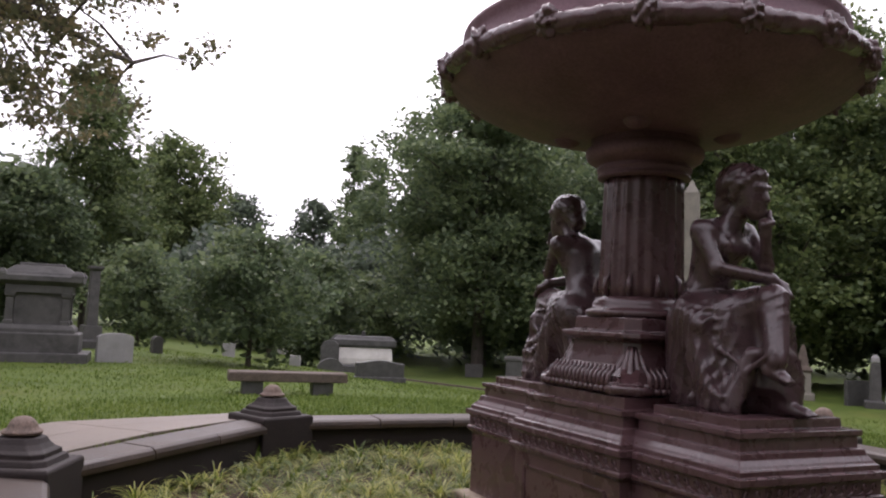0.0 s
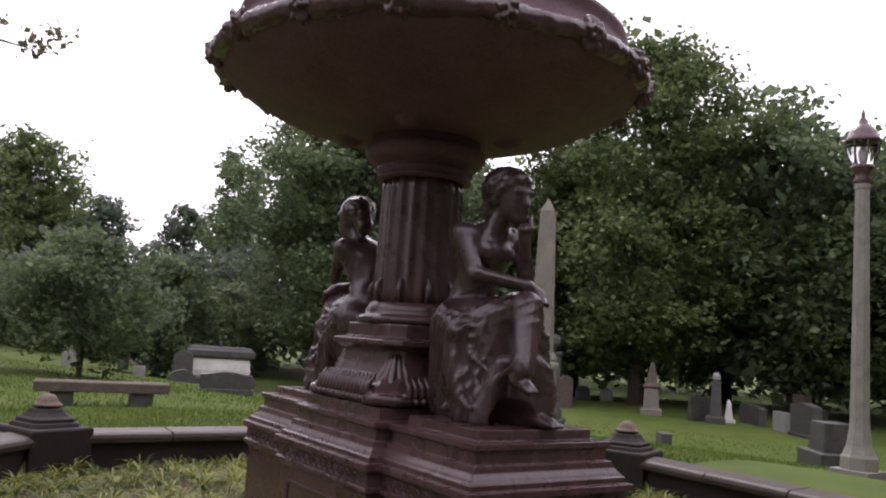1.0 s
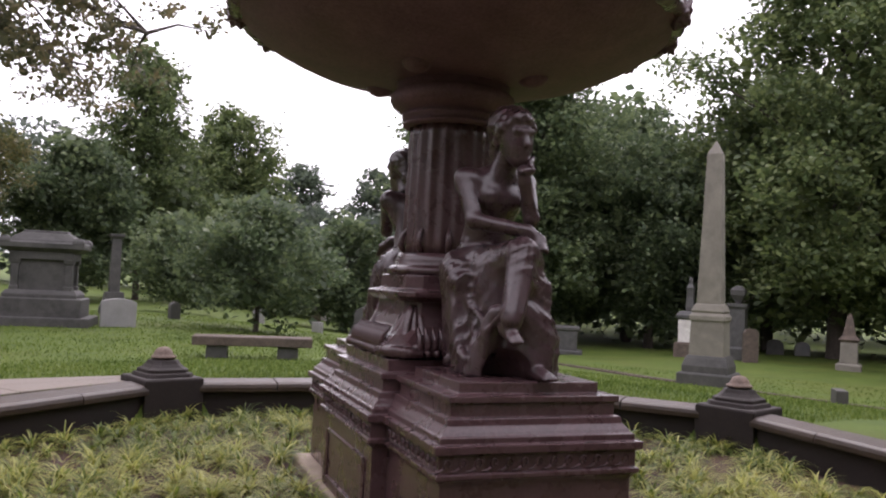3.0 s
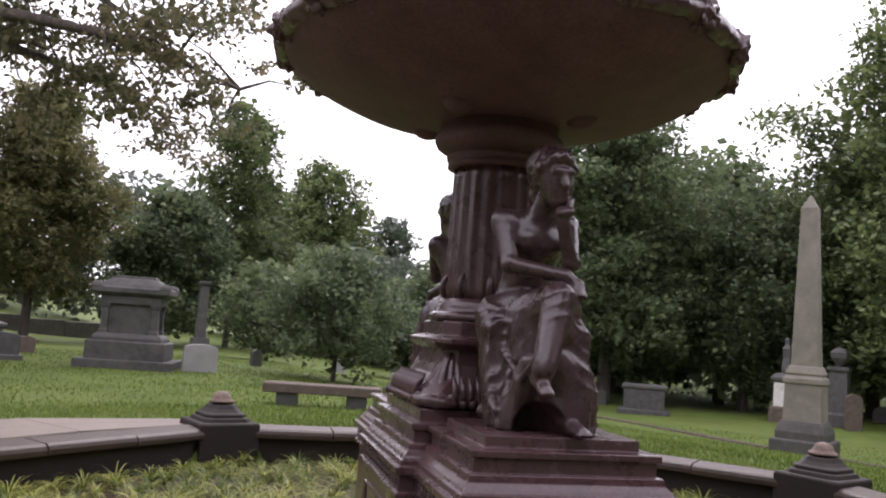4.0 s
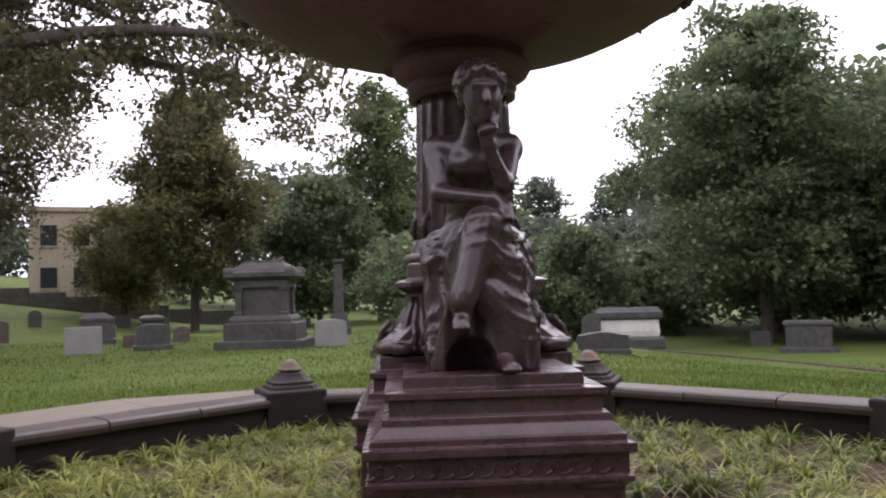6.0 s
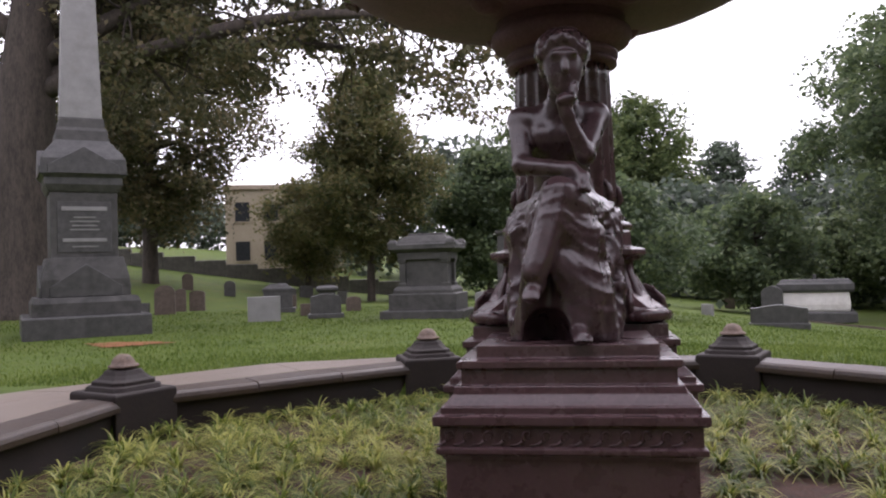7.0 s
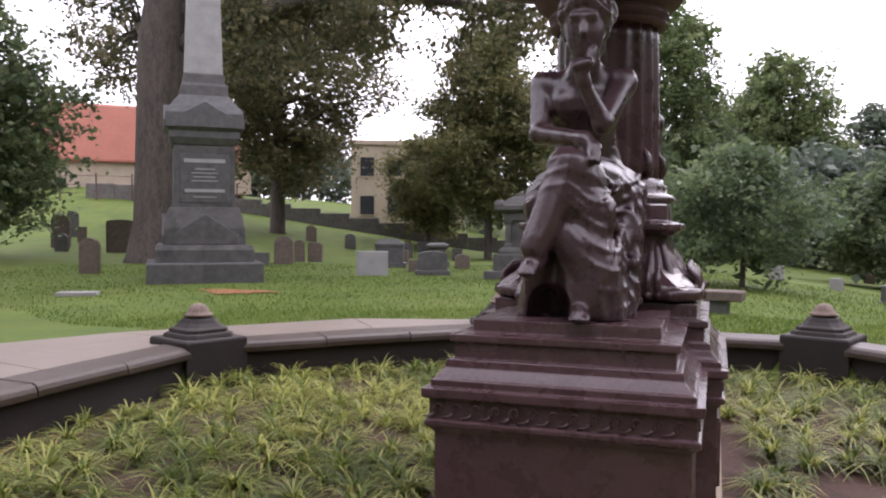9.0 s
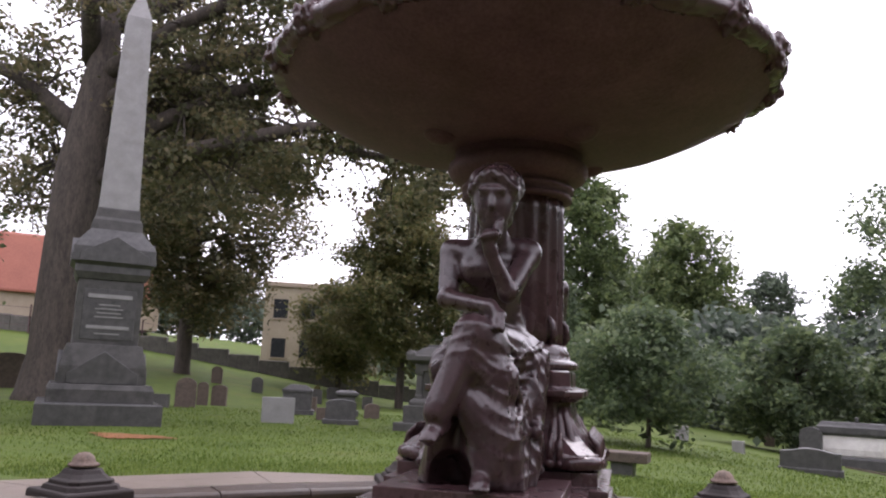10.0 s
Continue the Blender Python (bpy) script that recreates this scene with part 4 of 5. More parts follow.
def build_oak():
    t = thing("oak_tree", "huge old oak with a thick bare trunk and long spreading limbs", "tree", stand(-19.6, 21.2))
    g, rnd = np.random.default_rng(5), random.Random(5)
    bm = tube([(0, 0, -0.5), (0, 0, 0.3), (0.05, 0, 1.6), (0, 0.1, 5), (0.1, 0, 8.5), (0.4, 0.1, 12), (0.6, 0.2, 16)], [1.6, 1.3, 1.08, 1.0, 0.92, 0.66, 0.25], 20)
    tips = []
    # long limbs: start height, direction in degrees, reach, rise
    limbs = [(8.0, 4, 17.5, 3.0), (9, 14, 15.0, 4.5), (8.5, 24, 16.0, 2.5), (10, 38, 12.0, 4.0), (9, 75, 11.0, 3.0), (8, 140, 11.0, 3.0), (10, 185, 9.0, 4.0), (11, 10, 17.0, 4.0), (13, 290, 8.0, 6.0), (12, 0, 15.0, 5.0), (13, 110, 9.0, 6.0), (14, 30, 13.0, 5.0)]
    for z0, az, reach, rise in limbs:
        a = radians(az)
        pts, rad = [], []
        for i in range(9):
            u = i / 8
            wob = 0.7 * math.sin(5 * u + z0) * u
            pts.append((reach * u * math.cos(a) - wob * math.sin(a), reach * u * math.sin(a) + wob * math.cos(a), z0 + rise * math.sin(u * 2.0) - 1.5 * u * u))
            rad.append(0.36 * (1 - u) ** 0.8 + 0.03)
        tube(pts, rad, 9, bm)
        for i in range(2, 9):
            for _ in range(5):
                p = Vector(pts[i]) + Vector((rnd.uniform(-2.2, 2.2), rnd.uniform(-2.2, 2.2), rnd.uniform(-2.3, 2.0)))
                tube([pts[i], (Vector(pts[i]) + p) / 2 + Vector((0, 0, 0.25)), p], [0.07, 0.04, 0.012], 5, bm)
                for _ in range(4):
                    tips.append((p.x + rnd.gauss(0, 0.55), p.y + rnd.gauss(0, 0.55), p.z + rnd.gauss(0, 0.45), 0))
    part("trunk", bm, BARK, t, smooth=True)
    v = leaves_round(g, tips, 36, 0.32, 0.22, 0.2)
    part_mesh("crown", quads_mesh("crown", v, LEAF_OAK), t, label="browning oak foliage with gaps")


build_oak()
build_tree("tree", "dark olive tree hanging over the graves", 31, 19.0, 12.5, 2.6, "broad", LEAF_OAK, 820, 46, 0.26, 0.5, at=stand(-25.2, 39.6), spread=0.55)


def far_wood():
    g, rnd = np.random.default_rng(8), random.Random(8)
    out = []
    for i in range(78):
        az = -75 + 200 * i / 77
        d = rnd.uniform(58, 85)
        a = radians(az)
        x, y = d * math.sin(a), d * math.cos(a)
        h = rnd.uniform(12, 18)
        if az < -16:
            d, h = rnd.uniform(90, 105), rnd.uniform(5, 7.5)
            x, y = d * math.sin(a), d * math.cos(a)
        elif az < 4:
            d, h = rnd.uniform(78, 92), rnd.uniform(13, 17)
            x, y = d * math.sin(a), d * math.cos(a)
        elif az < 19:
            h = rnd.uniform(6, 9)
        pts = crown_points(rnd, 95, h, rnd.uniform(8, 12), 0.0, "broad")
        out += [(px + x, py + y, pz + gz(x, y), 0) for px, py, pz, _ in pts]
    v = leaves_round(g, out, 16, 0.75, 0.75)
    tagged(new("far_wood", quads_mesh("far_wood", v, LEAF_HAZED)), "dark green wood closing the distance", "wood", kind="stuff")


far_wood()


# ---- monuments and graves ----
def slab_stone(name, label, x, y, turn, w, d, h, mat, top="flat", foot=None, group="gravestones"):
    t = thing(name, label, "gravestone", standing(x, y, turn, 0.04), group)
    bm = bmesh.new()
    z0 = 0.0
    if foot:
        rounded(part("foot", moulded(w / 2 + foot, d / 2 + foot, [(0, 0), (0, 0.16), (0.015, 0.18)]), mat, t), 0.01)
        z0 = 0.17
    n = 12
    outline = [(-w / 2, z0), (w / 2, z0)]
    if top == "round":
        outline += [(w / 2 * math.cos(math.pi * i / n), h - w / 2 * 0.8 + w / 2 * 0.8 * math.sin(math.pi * i / n)) for i in range(n + 1)]
    elif top == "arch":
        outline += [(w / 2 * math.cos(math.pi * i / n), h - 0.12 + 0.12 * math.sin(math.pi * i / n)) for i in range(n + 1)]
    elif top == "serpentine":
        outline += [(w / 2 - w * i / n, h - 0.06 + 0.05 * math.cos(2 * math.pi * (i / n - 0.5))) for i in range(n + 1)]
    else:
        outline += [(w / 2, h), (-w / 2, h)]
    front = [bm.verts.new((px, -d / 2, pz)) for px, pz in outline]
    back = [bm.verts.new((px, d / 2, pz)) for px, pz in outline]
    bm.faces.new(front)
    bm.faces.new(list(reversed(back)))
    for i in range(len(outline)):
        j = (i + 1) % len(outline)
        bm.faces.new((front[i], back[i], back[j], front[j]))
    rounded(part("stone", bm, mat, t), 0.012)
    return t


def stack_thing(name, label, category, x, y, turn, blocks, group="monuments", size=1.0):
    """A monument of stacked mouldings; blocks: (part name, half x, half y, profile, material)."""
    t = thing(name, label, category, standing(x, y, turn, 0.05) @ Matrix.Scale(size, 4), group)
    for nm, hx, hy, prof, mat in blocks:
        rounded(part(nm, moulded(hx, hy, prof), mat, t), 0.012)
    return t


def build_tomb():
    t = stack_thing("tomb_monument", "weathered grey granite tomb monument with a stepped base and hipped cap", "monument", -4.2, 17.5, -6, [
        ("base_step", 1.4, 0.95, [(0, 0), (0, 0.3), (0.02, 0.33)], GRANITE),
        ("base_block", 1.14, 0.78, [(0, 0.32), (0, 0.85), (0.05, 0.88)], GRANITE),
        ("base_moulding", 1.0, 0.68, [(0, 0.87), (0, 0.98), (0.04, 1.04), (0.1, 1.1)], GRANITE),
        ("die", 0.72, 0.46, [(0, 1.09), (0, 1.98)], GRANITE),
        ("frieze", 0.86, 0.58, [(0.05, 1.96), (0.0, 1.99), (0, 2.2), (0.03, 2.22)], GRANITE),
        ("cornice", 1.12, 0.76, [(0.2, 2.2), (0.08, 2.27), (0, 2.32), (0, 2.46), (0.06, 2.5)], GRANITE),
        ("cap", 0.98, 0.66, [(0.0, 2.48), (0.06, 2.56), (0.3, 2.74), (0.38, 2.76), (0.4, 2.84)], GRANITE)], "", 0.86)
    for sx in (-1, 1):
        for sy in (-1, 1):
            rounded(part("buttress", moulded(0.13, 0.13, [(0.0, 1.09), (0, 1.2), (0.03, 1.22), (0.03, 1.85), (0.0, 1.88), (-0.02, 2.0)], sx * 0.72, sy * 0.44), GRANITE, t), 0.01)
            rounded(part("corner_ornament", moulded(0.17, 0.14, [(0, 2.46), (0.02, 2.56), (0.09, 2.64)], sx * 0.98, sy * 0.64), GRANITE, t), 0.015)


build_tomb()


def plate_bars(t, rows, x0, face_y, mat):
    """Writing that cannot be read: plain raised bars (half width, z, height)."""
    for hw, z, hh in rows:
        rounded(part("inscription_bar", moulded(hw, 0.012, [(0, z), (0, z + hh)], x0, face_y), mat, t), 0.004)


def build_big_obelisk():
    t = stack_thing("obelisk_monument", "tall pale granite obelisk on a stepped and gabled pedestal", "monument", -12.2, 13.3, 38, [
        ("base_step", 1.72, 1.72, [(0, 0), (0, 0.66), (0.04, 0.7)], DARKSTONE),
        ("second_step", 1.46, 1.46, [(0, 0.69), (0, 1.08), (0.08, 1.24)], GRANITE),
        ("pedestal_base", 1.2, 1.2, [(0, 1.22), (0, 1.75), (0.05, 1.95), (0.16, 2.4)], GRANITE),
        ("die", 0.92, 0.92, [(0, 2.38), (0, 4.32), (0.03, 4.36)], GRANITE),
        ("die_cap", 1.16, 1.16, [(0.2, 4.34), (0.1, 4.55), (0.1, 4.75), (0, 4.85), (0, 5.3), (0.12, 5.5), (0.42, 5.9)], DARKSTONE),
        ("neck", 0.74, 0.74, [(0, 5.88), (0.03, 6.2), (0.1, 6.3), (0.12, 6.55), (0.14, 6.6)], GRANITE),
        ("shaft", 0.58, 0.58, [(0, 6.58), (0.2, 13.0), (0.57, 14.1)], PALE)], "", 0.82)
    for k in range(4):
        # gables over the base and under the cap
        for w, z, hgt, out, mat in ((0.98, 1.25, 0.95, 1.21, DARKSTONE), (0.98, 4.85, 0.8, 1.165, DARKSTONE)):
            bm = bmesh.new()
            tri = [(-w, z), (w, z), (w, z + hgt * 0.3), (0, z + hgt), (-w, z + hgt * 0.3)]
            fr = [bm.verts.new((x, -out - 0.04, q)) for x, q in tri]
            bk = [bm.verts.new((x, -out + 0.5, q)) for x, q in tri]
            bm.faces.new(fr)
            bm.faces.new(list(reversed(bk)))
            for i in range(5):
                bm.faces.new((fr[i], bk[i], bk[(i + 1) % 5], fr[(i + 1) % 5]))
            ob = rounded(part("gable", bm, mat, t), 0.015)
            ob.matrix_basis = pose(0, 0, 0, 0, 0, 90 * k)
    # sunk lettered panel on the face towards the fountain
    rounded(part("inscription_panel", moulded(0.74, 0.02, [(0, 2.55), (0, 4.05)], 0, -0.925), DARKSTONE, t), 0.01)
    plate_bars(t, [(0.62, 3.78, 0.12), (0.3, 3.56, 0.04), (0.4, 3.44, 0.035), (0.34, 3.32, 0.035), (0.4, 3.2, 0.035), (0.6, 2.86, 0.1), (0.35, 2.7, 0.035)], 0, -0.955, PALE)


build_big_obelisk()


def build_small_obelisk():
    s = 1.62
    rows = [("base_step", 0.52, [(0, 0), (0, 0.3), (0.03, 0.33)]), ("second_step", 0.44, [(0, 0.32), (0, 0.46), (0.05, 0.6), (0.09, 0.66)]), ("die", 0.335, [(0, 0.65), (0.02, 1.36)]),
            ("neck", 0.345, [(0.0, 1.35), (0.0, 1.44), (0.05, 1.5), (0.03, 1.54), (0.08, 1.66), (0.1, 1.68)]), ("shaft", 0.235, [(0, 1.67), (0.09, 4.68), (0.225, 4.95)])]
    stack_thing("obelisk_monument", "slim weathered limestone obelisk on a grey moulded base", "monument", 15.4, 16.1, 40, [(n, hw * s, hw * s, [(i * s, z * s) for i, z in p], GRANITE if n in ("base_step", "second_step") else OBSTONE) for n, hw, p in rows], "")


build_small_obelisk()

# gravestones round the lawn
slab_stone("gravestone", "plain upright pale granite gravestone", -8.95, 17.0, 25, 0.92, 0.2, 0.76, PALE)
slab_stone("gravestone", "rough-faced dark granite gravestone", -7.45, 18.1, 20, 0.9, 0.36, 0.76, DARKSTONE, "arch", 0.08)
slab_stone("gravestone", "pale upright gravestone with a slightly arched top", -2.42, 17.4, 8, 0.88, 0.22, 0.78, PALE, "arch")
slab_stone("gravestone", "low grey gravestone with a curved top", 5.72, 19.6, -14, 1.55, 0.33, 0.72, DARKSTONE, "serpentine", 0.06)
slab_stone("gravestone", "low dark rounded gravestone", 8.0, 31.5, -10, 1.2, 0.3, 0.6, DARKSTONE, "round")
slab_stone("gravestone", "small square grey grave marker", 12.95, 8.6, 55, 0.6, 0.25, 0.42, GRANITE)
slab_stone("gravestone", "dark polished gravestone with a pale edge", 27.0, 13.5, 60, 1.7, 0.4, 1.4, DARKSTONE, "serpentine", 0.06)
slab_stone("gravestone", "pale low upright gravestone", 28.0, 15.2, 60, 1.0, 0.25, 0.85, PALE)
slab_stone("gravestone", "long low grey gravestone", 29.5, 17.6, 60, 2.0, 0.35, 0.9, GRANITE, "arch")


def build_sarcophagus():
    t = thing("sarcophagus", "pale marble sarcophagus under a dark stone lid on a dark base", "tomb", pose(10.75, 34.7, gz(10.75, 34.7), 0, 0, -14) @ Matrix.Scale(1.62, 4))
    rounded(part("base", moulded(1.05, 0.6, [(0, 0), (0, 0.26), (0.04, 0.3)]), DARKSTONE, t), 0.015)
    rounded(part("chest", moulded(0.9, 0.46, [(0.06, 0.29), (0.02, 0.34), (0.0, 0.5), (0.04, 0.86)]), MARBLE, t, "pale marble chest"), 0.02)
    rounded(part("lid", moulded(1.0, 0.52, [(0.06, 0.84), (0.02, 0.88), (0, 0.92), (0, 1.08), (0.05, 1.11), (0.12, 1.2)]), DARKSTONE, t), 0.015)
    v, f = lathe([(0.05, 1.19), (0.09, 1.22), (0.03, 1.27), (0.07, 1.31), (0.02, 1.35)], 16)
    part_mesh("finial", mesh_from("finial", v, f, DARKSTONE, True), t)


build_sarcophagus()
stack_thing("box_tomb", "dark granite block tomb with a pale ledge on top", "tomb", 17.0, 29.0, -30, [
    ("base", 1.15, 0.75, [(0, 0), (0, 0.25), (0.05, 0.28)], DARKSTONE),
    ("body", 0.9, 0.55, [(0, 0.27), (0, 1.2)], DARKSTONE),
    ("lid", 1.0, 0.62, [(0.08, 1.18), (0, 1.24), (0, 1.34), (0.06, 1.4)], GRANITE)], "")
stack_thing("dark_monument", "dark stone monument with a shallow gabled top", "monument", -10.4, 21.9, 20, [
    ("base", 0.7, 0.5, [(0, 0), (0, 0.25)], DARKSTONE),
    ("body", 0.58, 0.4, [(0, 0.24), (0, 0.95)], DARKSTONE),
    ("cap", 0.62, 0.44, [(0, 0.94), (0, 1.05), (0.3, 1.25)], DARKSTONE)], "", 0.85)
stack_thing("dark_monument", "dark stone urn-topped monument", "monument", -8.9, 22.8, 20, [
    ("base", 0.5, 0.4, [(0, 0), (0, 0.3)], DARKSTONE),
    ("body", 0.34, 0.3, [(0, 0.29), (0, 0.85)], DARKSTONE),
    ("cap", 0.48, 0.42, [(0.1, 0.84), (0, 0.92), (0, 1.02), (0.2, 1.1)], DARKSTONE)], "", 0.85)
stack_thing("column_monument", "slim pale stone column on a square base", "monument", -2.7, 24.0, 10, [
    ("base", 0.4, 0.4, [(0, 0), (0, 0.3), (0.08, 0.35), (0.12, 0.8)], GRANITE),
    ("shaft", 0.17, 0.17, [(0, 0.79), (0.03, 2.6)], GRANITE),
    ("capital", 0.22, 0.22, [(0.06, 2.58), (0, 2.66), (0, 2.74)], GRANITE)], "")
stack_thing("statue_pedestal", "tan stone pedestal with a worn finial", "monument", 27.0, 21.3, 40, [
    ("base", 0.5, 0.5, [(0, 0), (0, 0.3), (0.08, 0.36)], OBSTONE),
    ("body", 0.36, 0.36, [(0, 0.35), (0.03, 1.3)], OBSTONE),
    ("cap", 0.42, 0.42, [(0.06, 1.28), (0, 1.38), (0.16, 1.55), (0.3, 2.3), (0.36, 2.5)], BROWNSTONE)], "")
stack_thing("column_monument", "pale stone column monument standing beyond the lawn", "monument", 13.0, 57.0, 20, [
    ("base", 1.1, 1.1, [(0, 0), (0, 0.5), (0.2, 0.6), (0.3, 1.5), (0.2, 1.6)], MARBLE),
    ("shaft", 0.42, 0.42, [(0, 1.58), (0.1, 4.2)], MARBLE),
    ("capital", 0.5, 0.5, [(0.12, 4.18), (0, 4.35), (0, 4.5), (0.2, 4.9)], MARBLE)], "")
slab_stone("gravestone", "flat pale grave marker in the grass", -11.8, 8.4, 30, 0.8, 0.4, 0.12, PALE)
slab_stone("gravestone", "dark upright gravestone with a pointed shape", 8.6, 33.5, -20, 0.9, 0.4, 1.5, DARKSTONE, "round", 0.1)
stack_thing("small_obelisk", "small white marble obelisk gravestone", "gravestone", 28.6, 18.2, 40, [
    ("base", 0.28, 0.28, [(0, 0), (0, 0.2)], MARBLE), ("shaft", 0.18, 0.18, [(0, 0.19), (0.1, 0.95), (0.16, 1.08)], MARBLE)], "")

stack_thing("column_monument", "slim grey stone column with a ball finial among the graves", "monument", 27.4, 18.0, 40, [
    ("base", 0.4, 0.4, [(0, 0), (0, 0.3), (0.06, 0.36)], GRANITE),
    ("shaft", 0.24, 0.24, [(0, 0.35), (0.06, 1.9)], GRANITE),
    ("finial", 0.16, 0.16, [(0.08, 1.88), (0, 1.96), (0, 2.14), (0.09, 2.26)], PALE)], "")
stack_thing("statue_monument", "dark slender figure monument on a pale block pedestal", "monument", 23.5, 27.6, 40, [
    ("base", 0.62, 0.62, [(0, 0), (0, 0.7), (0.08, 0.8)], BROWNSTONE),
    ("pedestal", 0.46, 0.46, [(0, 0.78), (0, 1.9)], MARBLE),
    ("cornice", 0.56, 0.56, [(0.08, 1.88), (0, 1.98), (0, 2.1), (0.14, 2.3)], DARKSTONE),
    ("figure", 0.22, 0.2, [(0.02, 2.28), (0, 2.5), (0.05, 3.0), (0.02, 3.45), (0.1, 3.62), (0.11, 3.68), (0.1, 3.85), (0.15, 3.95)], DARKSTONE)], "")
stack_thing("urn_monument", "dark stone pedestal carrying a pale topped urn", "monument", 25.2, 26.2, 40, [
    ("base", 0.55, 0.55, [(0, 0), (0, 0.6), (0.1, 0.7)], DARKSTONE),
    ("pedestal", 0.4, 0.4, [(0, 0.68), (0.02, 2.5), (-0.06, 2.6), (-0.06, 2.75)], DARKSTONE),
    ("urn", 0.34, 0.34, [(0.24, 2.73), (0.2, 2.85), (0.02, 3.15), (0, 3.4), (0.1, 3.5), (0.22, 3.62)], GRANITE)], "")

rnd = random.Random(21)
OLD = [(-16.78, 14.26, 0.58, 1.1, "round", BROWNSTONE), (-30.5, 27.5, 0.9, 1.7, "round", BROWNSTONE), (-33, 31, 0.6, 1.5, "round", GRANITE), (-26, 26.5, 1.3, 1.6, "arch", BROWNSTONE), (-29, 26, 0.65, 0.9, "round", GRANITE), (-31, 29.5, 0.45, 0.9, "flat", BROWNSTONE),
       (-28, 39, 0.6, 1, "arch", BROWNSTONE), (-14.72, 21.97, 0.72, 1.1, "round", BROWNSTONE), (-15.3, 24.26, 0.42, 0.935, "round", BROWNSTONE), (-14.81, 24.67, 0.59, 0.85, "arch", BROWNSTONE), (-15.05, 20.82, 0.68, 0.51, "flat", GRANITE), (-19.56, 21.64, 0.77, 1.27, "round", GRANITE),
       (-7.673, 21.89, 0.51, 0.544, "arch", BROWNSTONE), (-10.95, 24.51, 0.51, 0.595, "flat", BROWNSTONE), (-15.2, 36, 0.7, 0.8, "arch", GRANITE), (-19, 37, 0.6, 0.9, "round", GRANITE), (-22, 38, 0.6, 1, "round", BROWNSTONE), (-12, 35, 0.5, 0.7, "flat", GRANITE), (-16, 41, 0.8, 0.8, "arch", GRANITE), (-8.493, 19.43, 0.42, 0.425, "flat", BROWNSTONE),
       (32, 31, 0.9, 0.9, "round", GRANITE), (33, 30, 0.8, 0.8, "round", PALE), (27.5, 18.9, 1.3, 1.1, "flat", DARKSTONE), (28.5, 14.2, 1, 0.95, "flat", PALE), (34, 18, 0.9, 1.4, "flat", BROWNSTONE), (31, 15.5, 1.4, 0.9, "flat", DARKSTONE), (18, 36, 1, 0.8, "flat", GRANITE), (24.5, 24.5, 0.7, 1.6, "round", BROWNSTONE),
       (10.5, 37, 0.7, 0.8, "arch", GRANITE), (4.6, 25.5, 0.4, 0.45, "flat", PALE), (9, 46.5, 0.6, 1.2, "flat", BROWNSTONE), (12, 40, 0.8, 0.7, "flat", GRANITE), (3, 30, 0.5, 0.6, "flat", PALE), (-0.8, 22.5, 0.35, 0.6, "round", GRANITE)]
for x, y, w, h, top, mat in OLD:
    slab_stone("gravestone", "old weathered upright gravestone in the grass", x, y, rnd.uniform(5, 40) * (1 if x < 0 else -1), w, 0.2, h, mat, top)


def build_bench():
    t = thing("stone_bench", "heavy stone bench with a thick slab seat on two block legs", "bench", standing(0.06, 10.0, -9, 0.03))
    z = 0.47 - gz(0.06, 10.0) + 0.03
    rounded(part("seat", moulded(1.08, 0.26, [(0.01, z - 0.17), (0, z - 0.16), (0, z - 0.02), (0.012, z)]), BROWNSTONE, t), 0.012)
    for s in (-1, 1):
        rounded(part("leg", moulded(0.19, 0.2, [(0, 0), (0, z - 0.17)], s * 0.64), DARKSTONE, t), 0.012)


build_bench()


def build_lamp():
    t = thing("street_lamp", "tapered concrete lamp post with a glazed acorn lantern", "lamp", standing(8.95, 1.55))
    v, f = lathe([(0.27, 0.0), (0.27, 0.28), (0.24, 0.32), (0.19, 0.45), (0.15, 0.7), (0.14, 0.9), (0.105, 4.3), (0.12, 4.33), (0.12, 4.4)], 8)
    part_mesh("post", mesh_from("post", v, f, POST), t, label="tapered octagonal concrete post")
    rounded(part("plinth", moulded(0.3, 0.3, [(0, -0.2), (0, 0.1)]), POST, t), 0.01)
    v, f = lathe([(0.1, 4.39), (0.14, 4.42), (0.09, 4.5), (0.12, 4.58), (0.17, 4.64), (0.17, 4.68)], 20)
    part_mesh("lantern_collar", mesh_from("lantern_collar", v, f, LAMPIRON, True), t)
    v, f = lathe([(0.15, 4.68), (0.2, 4.8), (0.235, 4.95), (0.24, 5.05)], 16, cap=False)
    part_mesh("glass", mesh_from("glass", v, f, GLASS, True), t, label="clear lantern glass")
    for k in range(8):
        a = radians(45 * k)
        part("rib", tube([(r * math.cos(a), r * math.sin(a), z) for r, z in ((0.155, 4.68), (0.205, 4.8), (0.24, 4.95), (0.245, 5.06))], [0.012] * 4, 5), LAMPIRON, t)
    v, f = lathe([(0.255, 5.04), (0.265, 5.08), (0.235, 5.12), (0.21, 5.2), (0.13, 5.3), (0.075, 5.34), (0.07, 5.39), (0.03, 5.44), (0.03, 5.5), (0.012, 5.58)], 20)
    part_mesh("lantern_roof", mesh_from("lantern_roof", v, f, LAMPIRON, True), t)
    v, f = lathe([(0.03, 4.68), (0.05, 4.8), (0.06, 4.9), (0.03, 4.98)], 12)
    part_mesh("bulb", mesh_from("bulb", v, f, MARBLE, True), t, label="unlit white bulb")


build_lamp()
stack_thing("dark_monument", "low dark stone block beside the lamp post", "monument", 12.2, 3.9, 55, [("base", 0.55, 0.4, [(0, 0), (0, 0.38), (0.03, 0.4)], DARKSTONE), ("body", 0.33, 0.27, [(0, 0.39), (0.03, 0.95)], DARKSTONE)], "")


